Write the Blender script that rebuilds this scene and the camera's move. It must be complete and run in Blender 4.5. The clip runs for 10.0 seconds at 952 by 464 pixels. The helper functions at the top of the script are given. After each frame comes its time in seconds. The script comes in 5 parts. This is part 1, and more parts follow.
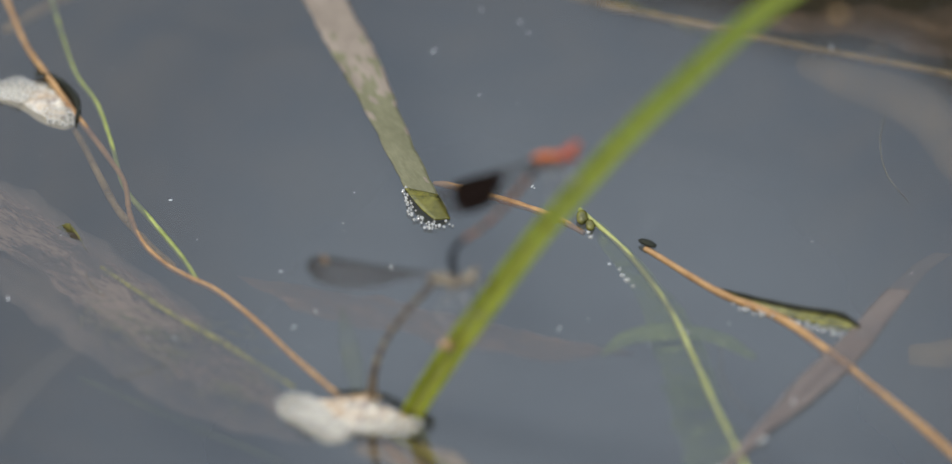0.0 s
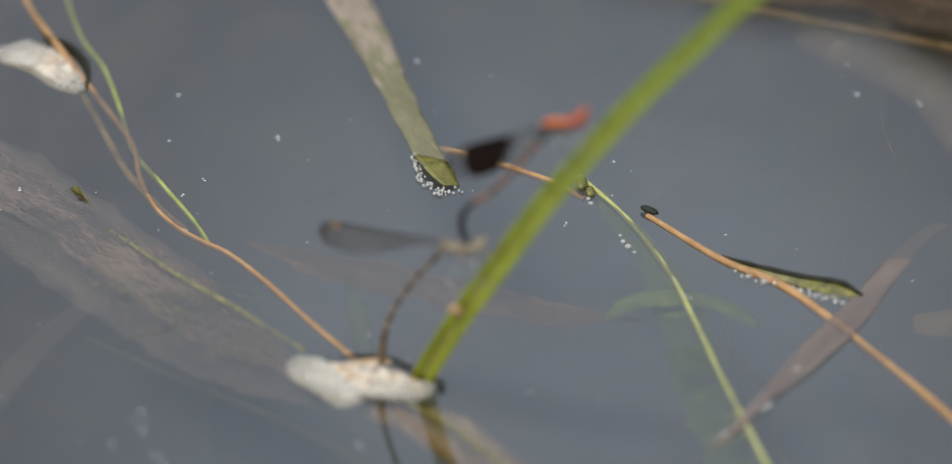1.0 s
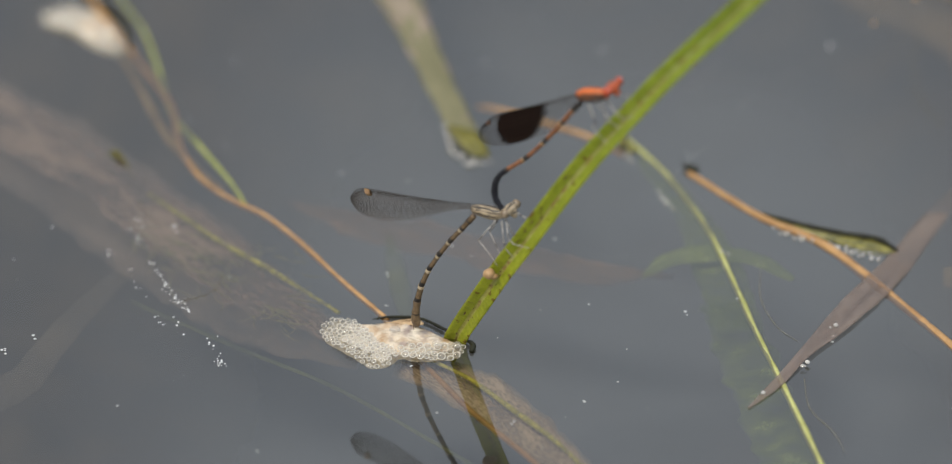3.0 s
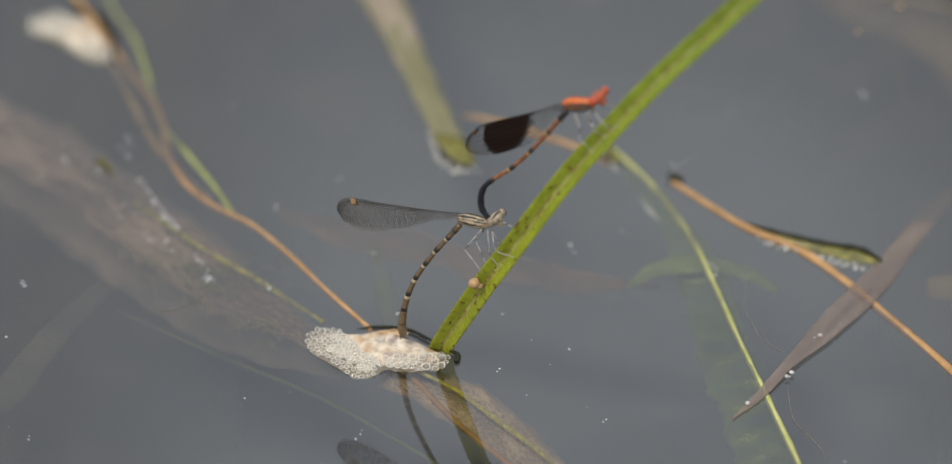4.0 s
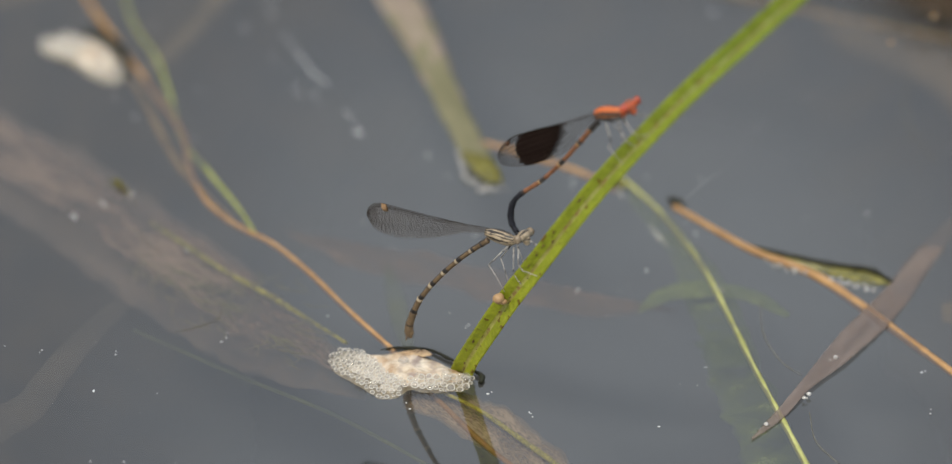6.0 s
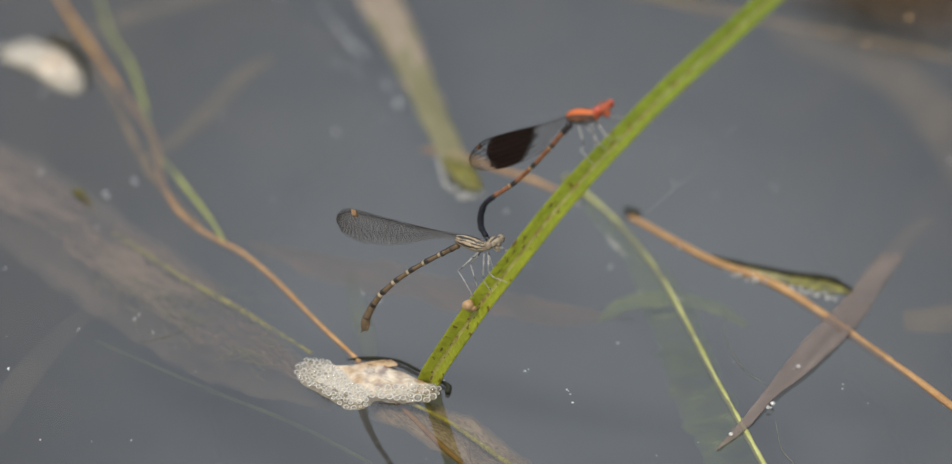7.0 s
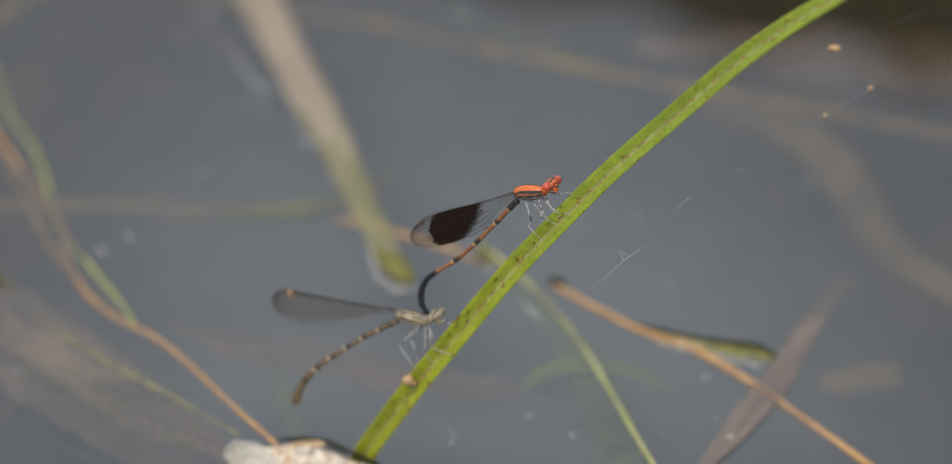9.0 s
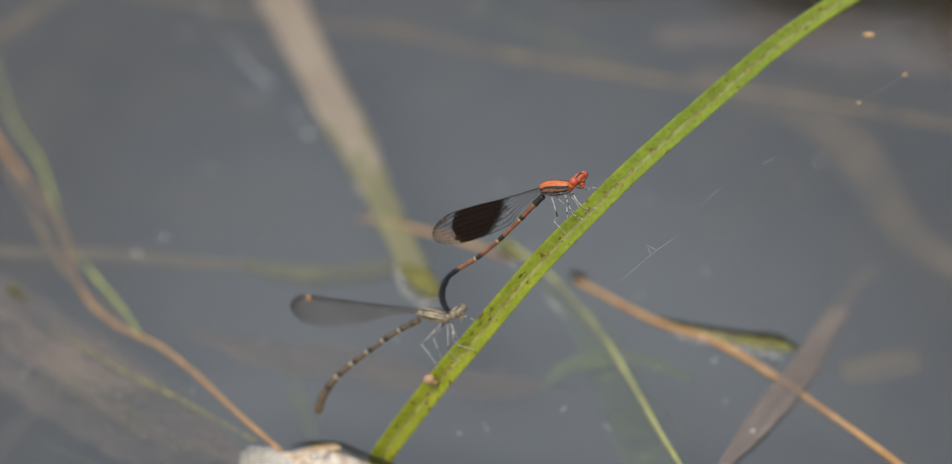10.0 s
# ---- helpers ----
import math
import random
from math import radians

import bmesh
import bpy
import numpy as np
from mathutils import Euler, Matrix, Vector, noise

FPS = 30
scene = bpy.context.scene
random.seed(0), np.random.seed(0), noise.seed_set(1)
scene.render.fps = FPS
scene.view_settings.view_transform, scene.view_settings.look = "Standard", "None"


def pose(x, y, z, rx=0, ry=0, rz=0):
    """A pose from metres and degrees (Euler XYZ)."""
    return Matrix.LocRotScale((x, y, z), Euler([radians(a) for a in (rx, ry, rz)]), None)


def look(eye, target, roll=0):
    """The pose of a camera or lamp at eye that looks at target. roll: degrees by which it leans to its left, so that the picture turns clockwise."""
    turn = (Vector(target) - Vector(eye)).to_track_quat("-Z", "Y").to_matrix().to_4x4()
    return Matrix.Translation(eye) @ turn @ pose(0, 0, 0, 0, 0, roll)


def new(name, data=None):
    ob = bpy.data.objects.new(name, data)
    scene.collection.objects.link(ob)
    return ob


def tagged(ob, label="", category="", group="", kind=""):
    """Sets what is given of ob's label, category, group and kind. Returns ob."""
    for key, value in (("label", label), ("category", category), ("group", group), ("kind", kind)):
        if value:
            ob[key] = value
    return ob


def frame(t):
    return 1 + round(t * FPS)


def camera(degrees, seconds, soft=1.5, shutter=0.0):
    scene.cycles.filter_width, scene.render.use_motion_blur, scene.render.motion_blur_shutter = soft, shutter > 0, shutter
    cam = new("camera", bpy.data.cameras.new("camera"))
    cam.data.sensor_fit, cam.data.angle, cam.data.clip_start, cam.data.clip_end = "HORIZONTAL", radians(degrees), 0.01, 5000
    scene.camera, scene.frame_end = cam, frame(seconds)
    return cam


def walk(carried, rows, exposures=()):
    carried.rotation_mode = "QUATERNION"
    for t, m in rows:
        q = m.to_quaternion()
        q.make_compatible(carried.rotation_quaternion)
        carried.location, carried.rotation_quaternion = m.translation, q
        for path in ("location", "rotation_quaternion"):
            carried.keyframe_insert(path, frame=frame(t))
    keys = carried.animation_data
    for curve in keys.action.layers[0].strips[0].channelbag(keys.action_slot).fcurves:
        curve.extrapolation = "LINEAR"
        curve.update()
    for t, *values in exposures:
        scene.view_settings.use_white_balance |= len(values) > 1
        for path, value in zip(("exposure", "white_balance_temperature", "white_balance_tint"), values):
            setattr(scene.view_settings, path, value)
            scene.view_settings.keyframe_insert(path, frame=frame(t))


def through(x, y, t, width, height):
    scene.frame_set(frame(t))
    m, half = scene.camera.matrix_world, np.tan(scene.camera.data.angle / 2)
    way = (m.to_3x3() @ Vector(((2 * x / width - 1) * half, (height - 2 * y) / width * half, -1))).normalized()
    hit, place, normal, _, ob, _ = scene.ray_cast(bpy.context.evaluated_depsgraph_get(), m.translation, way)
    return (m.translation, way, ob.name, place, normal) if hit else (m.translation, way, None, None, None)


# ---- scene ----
# lengths below are in millimetres unless a line says otherwise; MM turns them into metres
MM = 0.001

# ---- camera: a long lens carried on the bank ----
cam = camera(3.0, 10.0, soft=1.15, shutter=0.0)
cam.data.dof.use_dof = True
cam.data.dof.focus_distance = 2.684
cam.data.dof.aperture_fstop = 9.5
PATH = [
    (0, pose(0.0310, -2.2811, 1.3032, 60.8456, -0.2431, 0.6624)),
    (0.5, pose(-0.0351, -2.3009, 1.2844, 61.3498, -1.1848, -0.5555)),
    (1, pose(-0.0153, -2.2959, 1.2977, 60.9878, -1.2062, 0.0802)),
    (1.5, pose(-0.0195, -2.3286, 1.3443, 60.4550, -1.2066, 0.0492)),
    (2, pose(-0.0080, -2.3262, 1.3527, 60.2125, -0.8756, 0.1908)),
    (3.5, pose(0.0231, -2.3193, 1.3622, 59.9307, -0.0499, 0.5067)),
    (4, pose(0.0221, -2.3177, 1.3709, 59.7725, -0.2476, 0.5510)),
    (4.5, pose(0.0153, -2.3182, 1.3643, 59.9044, -0.3608, 0.4616)),
    (5, pose(-0.0001, -2.3193, 1.3613, 60.0006, -0.5027, 0.1786)),
    (5.5, pose(-0.0346, -2.3262, 1.3554, 60.2047, -0.9900, -0.3732)),
    (7, pose(-0.1029, -2.3168, 1.3680, 59.9281, -1.7831, -1.6865)),
    (7.5, pose(-0.1335, -2.2949, 1.3984, 59.3386, -1.7414, -2.6857)),
    (8, pose(-0.1683, -2.2961, 1.4274, 58.9321, -1.8462, -3.5399)),
    (8.5, pose(-0.1849, -2.2995, 1.4401, 58.7757, -1.7062, -4.0009)),
    (9, pose(-0.1642, -2.3051, 1.4307, 58.9710, -0.9217, -3.9651)),
    (9.5, pose(-0.1377, -2.3023, 1.4345, 58.8477, -0.0077, -3.8090)),
    (10, pose(-0.1018, -2.2943, 1.4439, 58.5682, 1.1469, -3.6693)),
]
walk(cam, PATH, exposures=[(0, 0.05, 5990, 7), (0.9, 0.06, 6130, 8), (1.5, 0.06, 6400, 8), (4.5, 0.08, 6540, 8), (7, 0.1, 6500, 8.5), (8, 0.12, 6420, 8.5), (10, 0.12, 6420, 8.5)])

# ---- light: a bright hazy sky with a veiled sun ----
world = bpy.data.worlds.new("world")
scene.world = world
world.use_nodes = True
wn, wl = world.node_tree.nodes, world.node_tree.links
bg = wn["Background"]
sky = wn.new("ShaderNodeTexSky")
sky.sky_type = "NISHITA"
sky.sun_disc = False
sky.sun_elevation = radians(52)
sky.sun_rotation = radians(-40)
sky.dust_density = 4.0
sky.air_density = 1.0
# a haze that whitens the sky, brightest overhead
where = wn.new("ShaderNodeTexCoord")
parts = wn.new("ShaderNodeSeparateXYZ")
wl.new(where.outputs["Generated"], parts.inputs[0])
haze = wn.new("ShaderNodeValToRGB")
haze.color_ramp.elements[0].position, haze.color_ramp.elements[1].position = 0.0, 1.0
haze.color_ramp.elements[0].color = (0.55, 0.63, 0.76, 1)
haze.color_ramp.elements[1].color = (0.73, 0.81, 0.95, 1)
wl.new(parts.outputs[2], haze.inputs[0])
gain = wn.new("ShaderNodeVectorMath")
gain.operation = "SCALE"
gain.inputs[3].default_value = 8.9
wl.new(haze.outputs[0], gain.inputs[0])
veil = wn.new("ShaderNodeMix")
veil.data_type = "RGBA"
veil.inputs[0].default_value = 0.8
wl.new(sky.outputs[0], veil.inputs[6])
wl.new(gain.outputs[0], veil.inputs[7])
wl.new(veil.outputs[2], bg.inputs[0])
bg.inputs[1].default_value = 0.13
sun_data = bpy.data.lights.new("sun", "SUN")
sun_data.energy, sun_data.angle, sun_data.color = 2.4, radians(20), (1.0, 0.92, 0.80)
sun = new("sun", sun_data)
sun.matrix_world = look((-1.2, -1.5, 2.9), (0, 0, 0))


# ---- materials ----
def surface(name, dark, light, size=1.0, rough=0.6, bump=0.3, clear=0.0, fine=0.35, spec=0.4, spots=None, spot_size=1.0, spot_level=0.62, grain=None, through=0.0, patchy=(1.3, 0.7), fade=None, torn=(0.3, 0.7), margin=False, spot_soft=0.05):
    """A two-scale noisy surface. size: the width of its patches in mm. clear: how much shines through it. spots: a colour of specks.
    grain: the way of its fibres in degrees and how long they are. through: how much of the light shines through from behind. patchy: how clear its dark and light patches are.
    torn: the stretch of its patches over which it goes from clear to dense.
    margin: its decayed margins thin out. spot_soft: how soft its specks end.
    fade: the heights in mm between which another tone comes in, and that tone."""
    m = bpy.data.materials.new(name)
    m.use_nodes = True
    n, l = m.node_tree.nodes, m.node_tree.links
    b, out = n["Principled BSDF"], n["Material Output"]
    co = n.new("ShaderNodeTexCoord")
    big = n.new("ShaderNodeTexNoise")
    big.inputs["Scale"].default_value = 1.0 / (size * MM)
    big.inputs["Detail"].default_value = 4
    small = n.new("ShaderNodeTexNoise")
    small.inputs["Scale"].default_value = 9.0 / (size * MM)
    small.inputs["Detail"].default_value = 3
    where = co.outputs["Object"]
    if grain:
        turn, squeeze = n.new("ShaderNodeMapping"), n.new("ShaderNodeMapping")
        turn.inputs["Rotation"].default_value = (0, 0, radians(-grain[0]))
        squeeze.inputs["Scale"].default_value = (1 / grain[1], 1, 1)
        l.new(where, turn.inputs[0])
        l.new(turn.outputs[0], squeeze.inputs[0])
        where = squeeze.outputs[0]
    l.new(where, big.inputs["Vector"])
    l.new(where, small.inputs["Vector"])
    mixn = n.new("ShaderNodeMix")
    mixn.inputs[0].default_value = fine
    l.new(big.outputs[0], mixn.inputs[2])
    l.new(small.outputs[0], mixn.inputs[3])
    ramp = n.new("ShaderNodeValToRGB")
    ramp.color_ramp.elements[0].position, ramp.color_ramp.elements[1].position = 0.34, 0.66
    ramp.color_ramp.elements[0].color, ramp.color_ramp.elements[1].color = (*dark, 1), (*light, 1)
    l.new(mixn.outputs[0], ramp.inputs[0])
    colour = ramp.outputs[0]
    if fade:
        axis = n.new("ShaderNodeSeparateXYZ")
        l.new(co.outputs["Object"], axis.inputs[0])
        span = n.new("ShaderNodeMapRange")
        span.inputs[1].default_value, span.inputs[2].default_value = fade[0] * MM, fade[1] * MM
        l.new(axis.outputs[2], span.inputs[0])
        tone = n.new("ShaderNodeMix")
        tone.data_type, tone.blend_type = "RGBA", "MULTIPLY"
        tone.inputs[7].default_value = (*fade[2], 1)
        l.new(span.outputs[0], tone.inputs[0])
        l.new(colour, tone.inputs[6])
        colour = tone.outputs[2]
    if spots:
        sp = n.new("ShaderNodeTexNoise")
        sp.inputs["Scale"].default_value = 1.0 / (spot_size * MM)
        sp.inputs["Detail"].default_value = 2
        l.new(co.outputs["Object"], sp.inputs["Vector"])
        edge = n.new("ShaderNodeMapRange")
        edge.inputs[1].default_value, edge.inputs[2].default_value = spot_level, spot_level + spot_soft
        l.new(sp.outputs[0], edge.inputs[0])
        mx = n.new("ShaderNodeMix")
        mx.data_type = "RGBA"
        l.new(edge.outputs[0], mx.inputs[0])
        l.new(colour, mx.inputs[6])
        mx.inputs[7].default_value = (*spots, 1)
        colour = mx.outputs[2]
    l.new(colour, b.inputs["Base Color"])
    b.inputs["Roughness"].default_value = rough
    b.inputs["Specular IOR Level"].default_value = spec
    if bump:
        bp = n.new("ShaderNodeBump")
        bp.inputs["Strength"].default_value = bump
        bp.inputs["Distance"].default_value = 0.1 * size * MM
        l.new(small.outputs[0], bp.inputs["Height"])
        l.new(bp.outputs[0], b.inputs["Normal"])
    shade = b
    if through:
        lit = n.new("ShaderNodeBsdfTranslucent")
        l.new(colour, lit.inputs[0])
        shade = n.new("ShaderNodeMixShader")
        shade.inputs[0].default_value = through
        l.new(b.outputs[0], shade.inputs[1])
        l.new(lit.outputs[0], shade.inputs[2])
        l.new(shade.outputs[0], out.inputs[0])
    if clear:
        t = n.new("ShaderNodeBsdfTransparent")
        ms = n.new("ShaderNodeMixShader")
        lift = n.new("ShaderNodeMapRange")
        lift.inputs[1].default_value, lift.inputs[2].default_value = torn
        lift.inputs[3].default_value, lift.inputs[4].default_value = min(1, clear * patchy[0]), clear * patchy[1]
        l.new(mixn.outputs[0], lift.inputs[0])
        seen = lift.outputs[0]
        if margin:
            body = n.new("ShaderNodeAttribute")
            body.attribute_name = "body"
            part_of = n.new("ShaderNodeMapRange")
            part_of.inputs[3].default_value, part_of.inputs[4].default_value = 1.0, 0.0
            l.new(body.outputs["Fac"], part_of.inputs[0])
            most = n.new("ShaderNodeMath")
            most.operation = "MAXIMUM"
            l.new(seen, most.inputs[0])
            l.new(part_of.outputs[0], most.inputs[1])
            seen = most.outputs[0]
        l.new(seen, ms.inputs[0])
        l.new(shade.outputs[0], ms.inputs[1])
        l.new(t.outputs[0], ms.inputs[2])
        l.new(ms.outputs[0], out.inputs[0])
    return m


def water_surface():
    m = bpy.data.materials.new("pond_water")
    m.use_nodes = True
    n, l = m.node_tree.nodes, m.node_tree.links
    n.remove(n["Principled BSDF"])
    co = n.new("ShaderNodeTexCoord")
    wave = n.new("ShaderNodeTexNoise")
    wave.inputs["Scale"].default_value = 22
    wave.inputs["Detail"].default_value = 1
    l.new(co.outputs["Object"], wave.inputs["Vector"])
    bp = n.new("ShaderNodeBump")
    bp.inputs["Strength"].default_value = 0.10
    bp.inputs["Distance"].default_value = 0.0008
    l.new(wave.outputs[0], bp.inputs["Height"])
    gl = n.new("ShaderNodeBsdfGlossy")
    gl.inputs["Roughness"].default_value = 0.012
    l.new(bp.outputs[0], gl.inputs["Normal"])
    tr = n.new("ShaderNodeBsdfTransparent")
    tr.inputs[0].default_value = (0.62, 0.62, 0.57, 1)
    di = n.new("ShaderNodeBsdfDiffuse")
    di.inputs[0].default_value = (0.11, 0.10, 0.05, 1)
    silt = n.new("ShaderNodeMixShader")
    silt.inputs[0].default_value = 0.06
    l.new(tr.outputs[0], silt.inputs[1])
    l.new(di.outputs[0], silt.inputs[2])
    fr = n.new("ShaderNodeFresnel")
    fr.inputs[0].default_value = 1.86
    top = n.new("ShaderNodeMixShader")
    l.new(fr.outputs[0], top.inputs[0])
    l.new(silt.outputs[0], top.inputs[1])
    l.new(gl.outputs[0], top.inputs[2])
    l.new(top.outputs[0], n["Material Output"].inputs[0])
    return m


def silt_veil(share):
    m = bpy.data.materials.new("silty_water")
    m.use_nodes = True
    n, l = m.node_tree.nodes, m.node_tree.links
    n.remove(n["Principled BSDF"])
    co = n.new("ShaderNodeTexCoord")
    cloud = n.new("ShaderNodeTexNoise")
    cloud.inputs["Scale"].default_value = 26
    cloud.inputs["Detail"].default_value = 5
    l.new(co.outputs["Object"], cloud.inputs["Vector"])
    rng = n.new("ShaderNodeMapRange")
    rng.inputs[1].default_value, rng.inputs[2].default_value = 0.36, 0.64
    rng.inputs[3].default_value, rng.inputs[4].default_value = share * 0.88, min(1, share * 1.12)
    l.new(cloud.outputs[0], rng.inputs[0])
    # densest round one point, thinning to nothing 9 cm out
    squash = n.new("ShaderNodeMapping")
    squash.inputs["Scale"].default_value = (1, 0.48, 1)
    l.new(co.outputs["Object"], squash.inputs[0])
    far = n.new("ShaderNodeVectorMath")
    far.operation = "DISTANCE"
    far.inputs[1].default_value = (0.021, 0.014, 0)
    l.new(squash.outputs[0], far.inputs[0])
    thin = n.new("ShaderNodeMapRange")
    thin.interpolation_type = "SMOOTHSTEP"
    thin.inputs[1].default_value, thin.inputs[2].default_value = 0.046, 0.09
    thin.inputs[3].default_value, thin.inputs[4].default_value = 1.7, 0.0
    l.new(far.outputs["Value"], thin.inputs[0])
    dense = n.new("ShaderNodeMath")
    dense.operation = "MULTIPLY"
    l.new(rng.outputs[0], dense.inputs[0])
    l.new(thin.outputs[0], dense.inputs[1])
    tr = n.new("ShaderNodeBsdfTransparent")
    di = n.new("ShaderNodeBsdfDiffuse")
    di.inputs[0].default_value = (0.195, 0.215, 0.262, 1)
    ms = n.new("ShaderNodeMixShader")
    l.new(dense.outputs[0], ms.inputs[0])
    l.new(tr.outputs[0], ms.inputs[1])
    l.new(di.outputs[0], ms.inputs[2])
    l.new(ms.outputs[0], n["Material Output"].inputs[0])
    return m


def membrane(name, tint, thin, patch=None, rough=0.25):
    """A wing skin: mostly see-through, with a sheen. patch: (from, to) in mm along the wing where the skin is dark."""
    m = bpy.data.materials.new(name)
    m.use_nodes = True
    n, l = m.node_tree.nodes, m.node_tree.links
    b = n["Principled BSDF"]
    b.inputs["Base Color"].default_value = (*tint, 1)
    b.inputs["Roughness"].default_value = rough
    t = n.new("ShaderNodeBsdfTransparent")
    ms = n.new("ShaderNodeMixShader")
    ms.inputs[0].default_value = 1 - thin
    l.new(b.outputs[0], ms.inputs[1])
    l.new(t.outputs[0], ms.inputs[2])
    last = ms
    if patch:
        co = n.new("ShaderNodeTexCoord")
        nz = n.new("ShaderNodeTexNoise")
        nz.inputs["Scale"].default_value = 1400
        l.new(co.outputs["Object"], nz.inputs["Vector"])
        sep = n.new("ShaderNodeSeparateXYZ")
        l.new(co.outputs["Object"], sep.inputs[0])
        wob = n.new("ShaderNodeMath")
        wob.operation = "MULTIPLY_ADD"
        wob.inputs[1].default_value = 2.4 * MM
        l.new(nz.outputs[0], wob.inputs[0])
        l.new(sep.outputs[0], wob.inputs[2])
        a, c = n.new("ShaderNodeMapRange"), n.new("ShaderNodeMapRange")
        a.inputs[1].default_value, a.inputs[2].default_value = (patch[0] + 0.5) * MM, (patch[0] + 1.3) * MM
        c.inputs[1].default_value, c.inputs[2].default_value = (patch[1] - 0.2) * MM, (patch[1] + 1.8) * MM
        # its corners are rounded: the further from the wing's midline, the shorter
        off = n.new("ShaderNodeVectorMath")
        off.operation = "DOT_PRODUCT"
        off.inputs[1].default_value = (-0.562, 0, 0.827)
        l.new(co.outputs["Object"], off.inputs[0])
        square = n.new("ShaderNodeMath")
        square.operation = "MULTIPLY"
        l.new(off.outputs["Value"], square.inputs[0])
        l.new(off.outputs["Value"], square.inputs[1])
        for way, end in ((-210, a), (210, c)):
            bent = n.new("ShaderNodeMath")
            bent.operation = "MULTIPLY_ADD"
            bent.inputs[1].default_value = way
            l.new(square.outputs[0], bent.inputs[0])
            l.new(wob.outputs[0], bent.inputs[2])
            l.new(bent.outputs[0], end.inputs[0])
        sub = n.new("ShaderNodeMath")
        sub.operation = "SUBTRACT"
        l.new(a.outputs[0], sub.inputs[0])
        l.new(c.outputs[0], sub.inputs[1])
        dk = n.new("ShaderNodeBsdfPrincipled")
        dk.inputs["Base Color"].default_value = (0.012, 0.006, 0.004, 1)
        dk.inputs["Roughness"].default_value = 0.7
        dk.inputs["Specular IOR Level"].default_value = 0.08
        m2 = n.new("ShaderNodeMixShader")
        lim = n.new("ShaderNodeMath")
        lim.operation = "MULTIPLY"
        lim.inputs[1].default_value = 0.93
        l.new(sub.outputs[0], lim.inputs[0])
        l.new(lim.outputs[0], m2.inputs[0])
        l.new(ms.outputs[0], m2.inputs[1])
        l.new(dk.outputs[0], m2.inputs[2])
        last = m2
    l.new(last.outputs[0], n["Material Output"].inputs[0])
    return m


WATER = water_surface()
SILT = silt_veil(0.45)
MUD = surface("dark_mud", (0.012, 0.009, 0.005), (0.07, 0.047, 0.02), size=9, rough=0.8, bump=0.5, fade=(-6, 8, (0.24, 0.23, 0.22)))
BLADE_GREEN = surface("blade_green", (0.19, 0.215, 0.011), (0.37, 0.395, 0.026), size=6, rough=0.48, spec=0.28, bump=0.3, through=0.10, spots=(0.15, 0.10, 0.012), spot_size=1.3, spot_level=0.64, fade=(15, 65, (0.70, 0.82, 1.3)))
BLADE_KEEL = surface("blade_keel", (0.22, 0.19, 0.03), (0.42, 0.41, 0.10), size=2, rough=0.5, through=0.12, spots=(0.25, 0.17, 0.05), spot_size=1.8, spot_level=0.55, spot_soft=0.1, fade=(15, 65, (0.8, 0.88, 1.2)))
FLECK = surface("brown_fleck", (0.06, 0.032, 0.01), (0.17, 0.10, 0.025), size=0.5, rough=0.6, bump=0)
GALL = surface("gall_tan", (0.32, 0.19, 0.08), (0.48, 0.30, 0.15), size=0.6, rough=0.5)
FROTH = surface("froth_skin", (0.62, 0.58, 0.50), (0.86, 0.83, 0.77), size=1.2, rough=0.06, bump=0.0, clear=0.62, spec=1.0)
CLEAR_BUBBLE = surface("bubble_skin", (0.40, 0.37, 0.31), (0.6, 0.56, 0.49), size=2, rough=0.03, bump=0.0, clear=0.86, spec=1.0)
BUBBLE_RIM = surface("bubble_rim", (0.80, 0.73, 0.61), (0.92, 0.87, 0.76), size=0.9, rough=0.15, bump=0.0, clear=0.3, patchy=(2.2, 0.1), spec=0.8)
FILM = surface("froth_film", (0.60, 0.51, 0.39), (0.79, 0.71, 0.58), size=1.6, rough=0.2, bump=0.1, clear=0.2, spec=0.7)
SCUM = surface("scum_cream", (0.42, 0.26, 0.13), (0.82, 0.72, 0.56), size=2.6, rough=0.25, bump=0.2, fine=0.15, clear=0.12, spots=(0.36, 0.28, 0.23), spot_size=2.0, spot_level=0.55, spot_soft=0.16)
DEAD_LEAF = surface("dead_leaf_tan", (0.30, 0.17, 0.075), (0.60, 0.42, 0.23), size=1.6, rough=0.5, clear=0.3, patchy=(2.2, 0.2), torn=(0.36, 0.56))
RIM_DARK = surface("wet_leaf_and_shadow_rim", (0.008, 0.008, 0.006), (0.03, 0.03, 0.014), size=1.5, rough=0.55, spec=0.2)
STEM_ORANGE = surface("stem_orange", (0.26, 0.13, 0.045), (0.50, 0.29, 0.115), size=4, rough=0.5)
STEM_GREEN = surface("stem_green", (0.19, 0.21, 0.045), (0.36, 0.38, 0.10), size=4, rough=0.5)
STEM_YELLOW = surface("stem_yellow_green", (0.27, 0.27, 0.07), (0.50, 0.49, 0.18), size=4, rough=0.5)
RIB = surface("leaf_rib", (0.34, 0.31, 0.04), (0.62, 0.56, 0.10), size=3.5, rough=0.6, clear=0.44, patchy=(1.9, 0.15), torn=(0.40, 0.58))
ROT_LEAF = surface("rotting_leaf", (0.13, 0.09, 0.072), (0.43, 0.315, 0.25), size=4.5, rough=0.7, clear=0.40, grain=(-52, 4.5), fine=0.4, patchy=(2.1, 0.25), torn=(0.40, 0.54), margin=True)
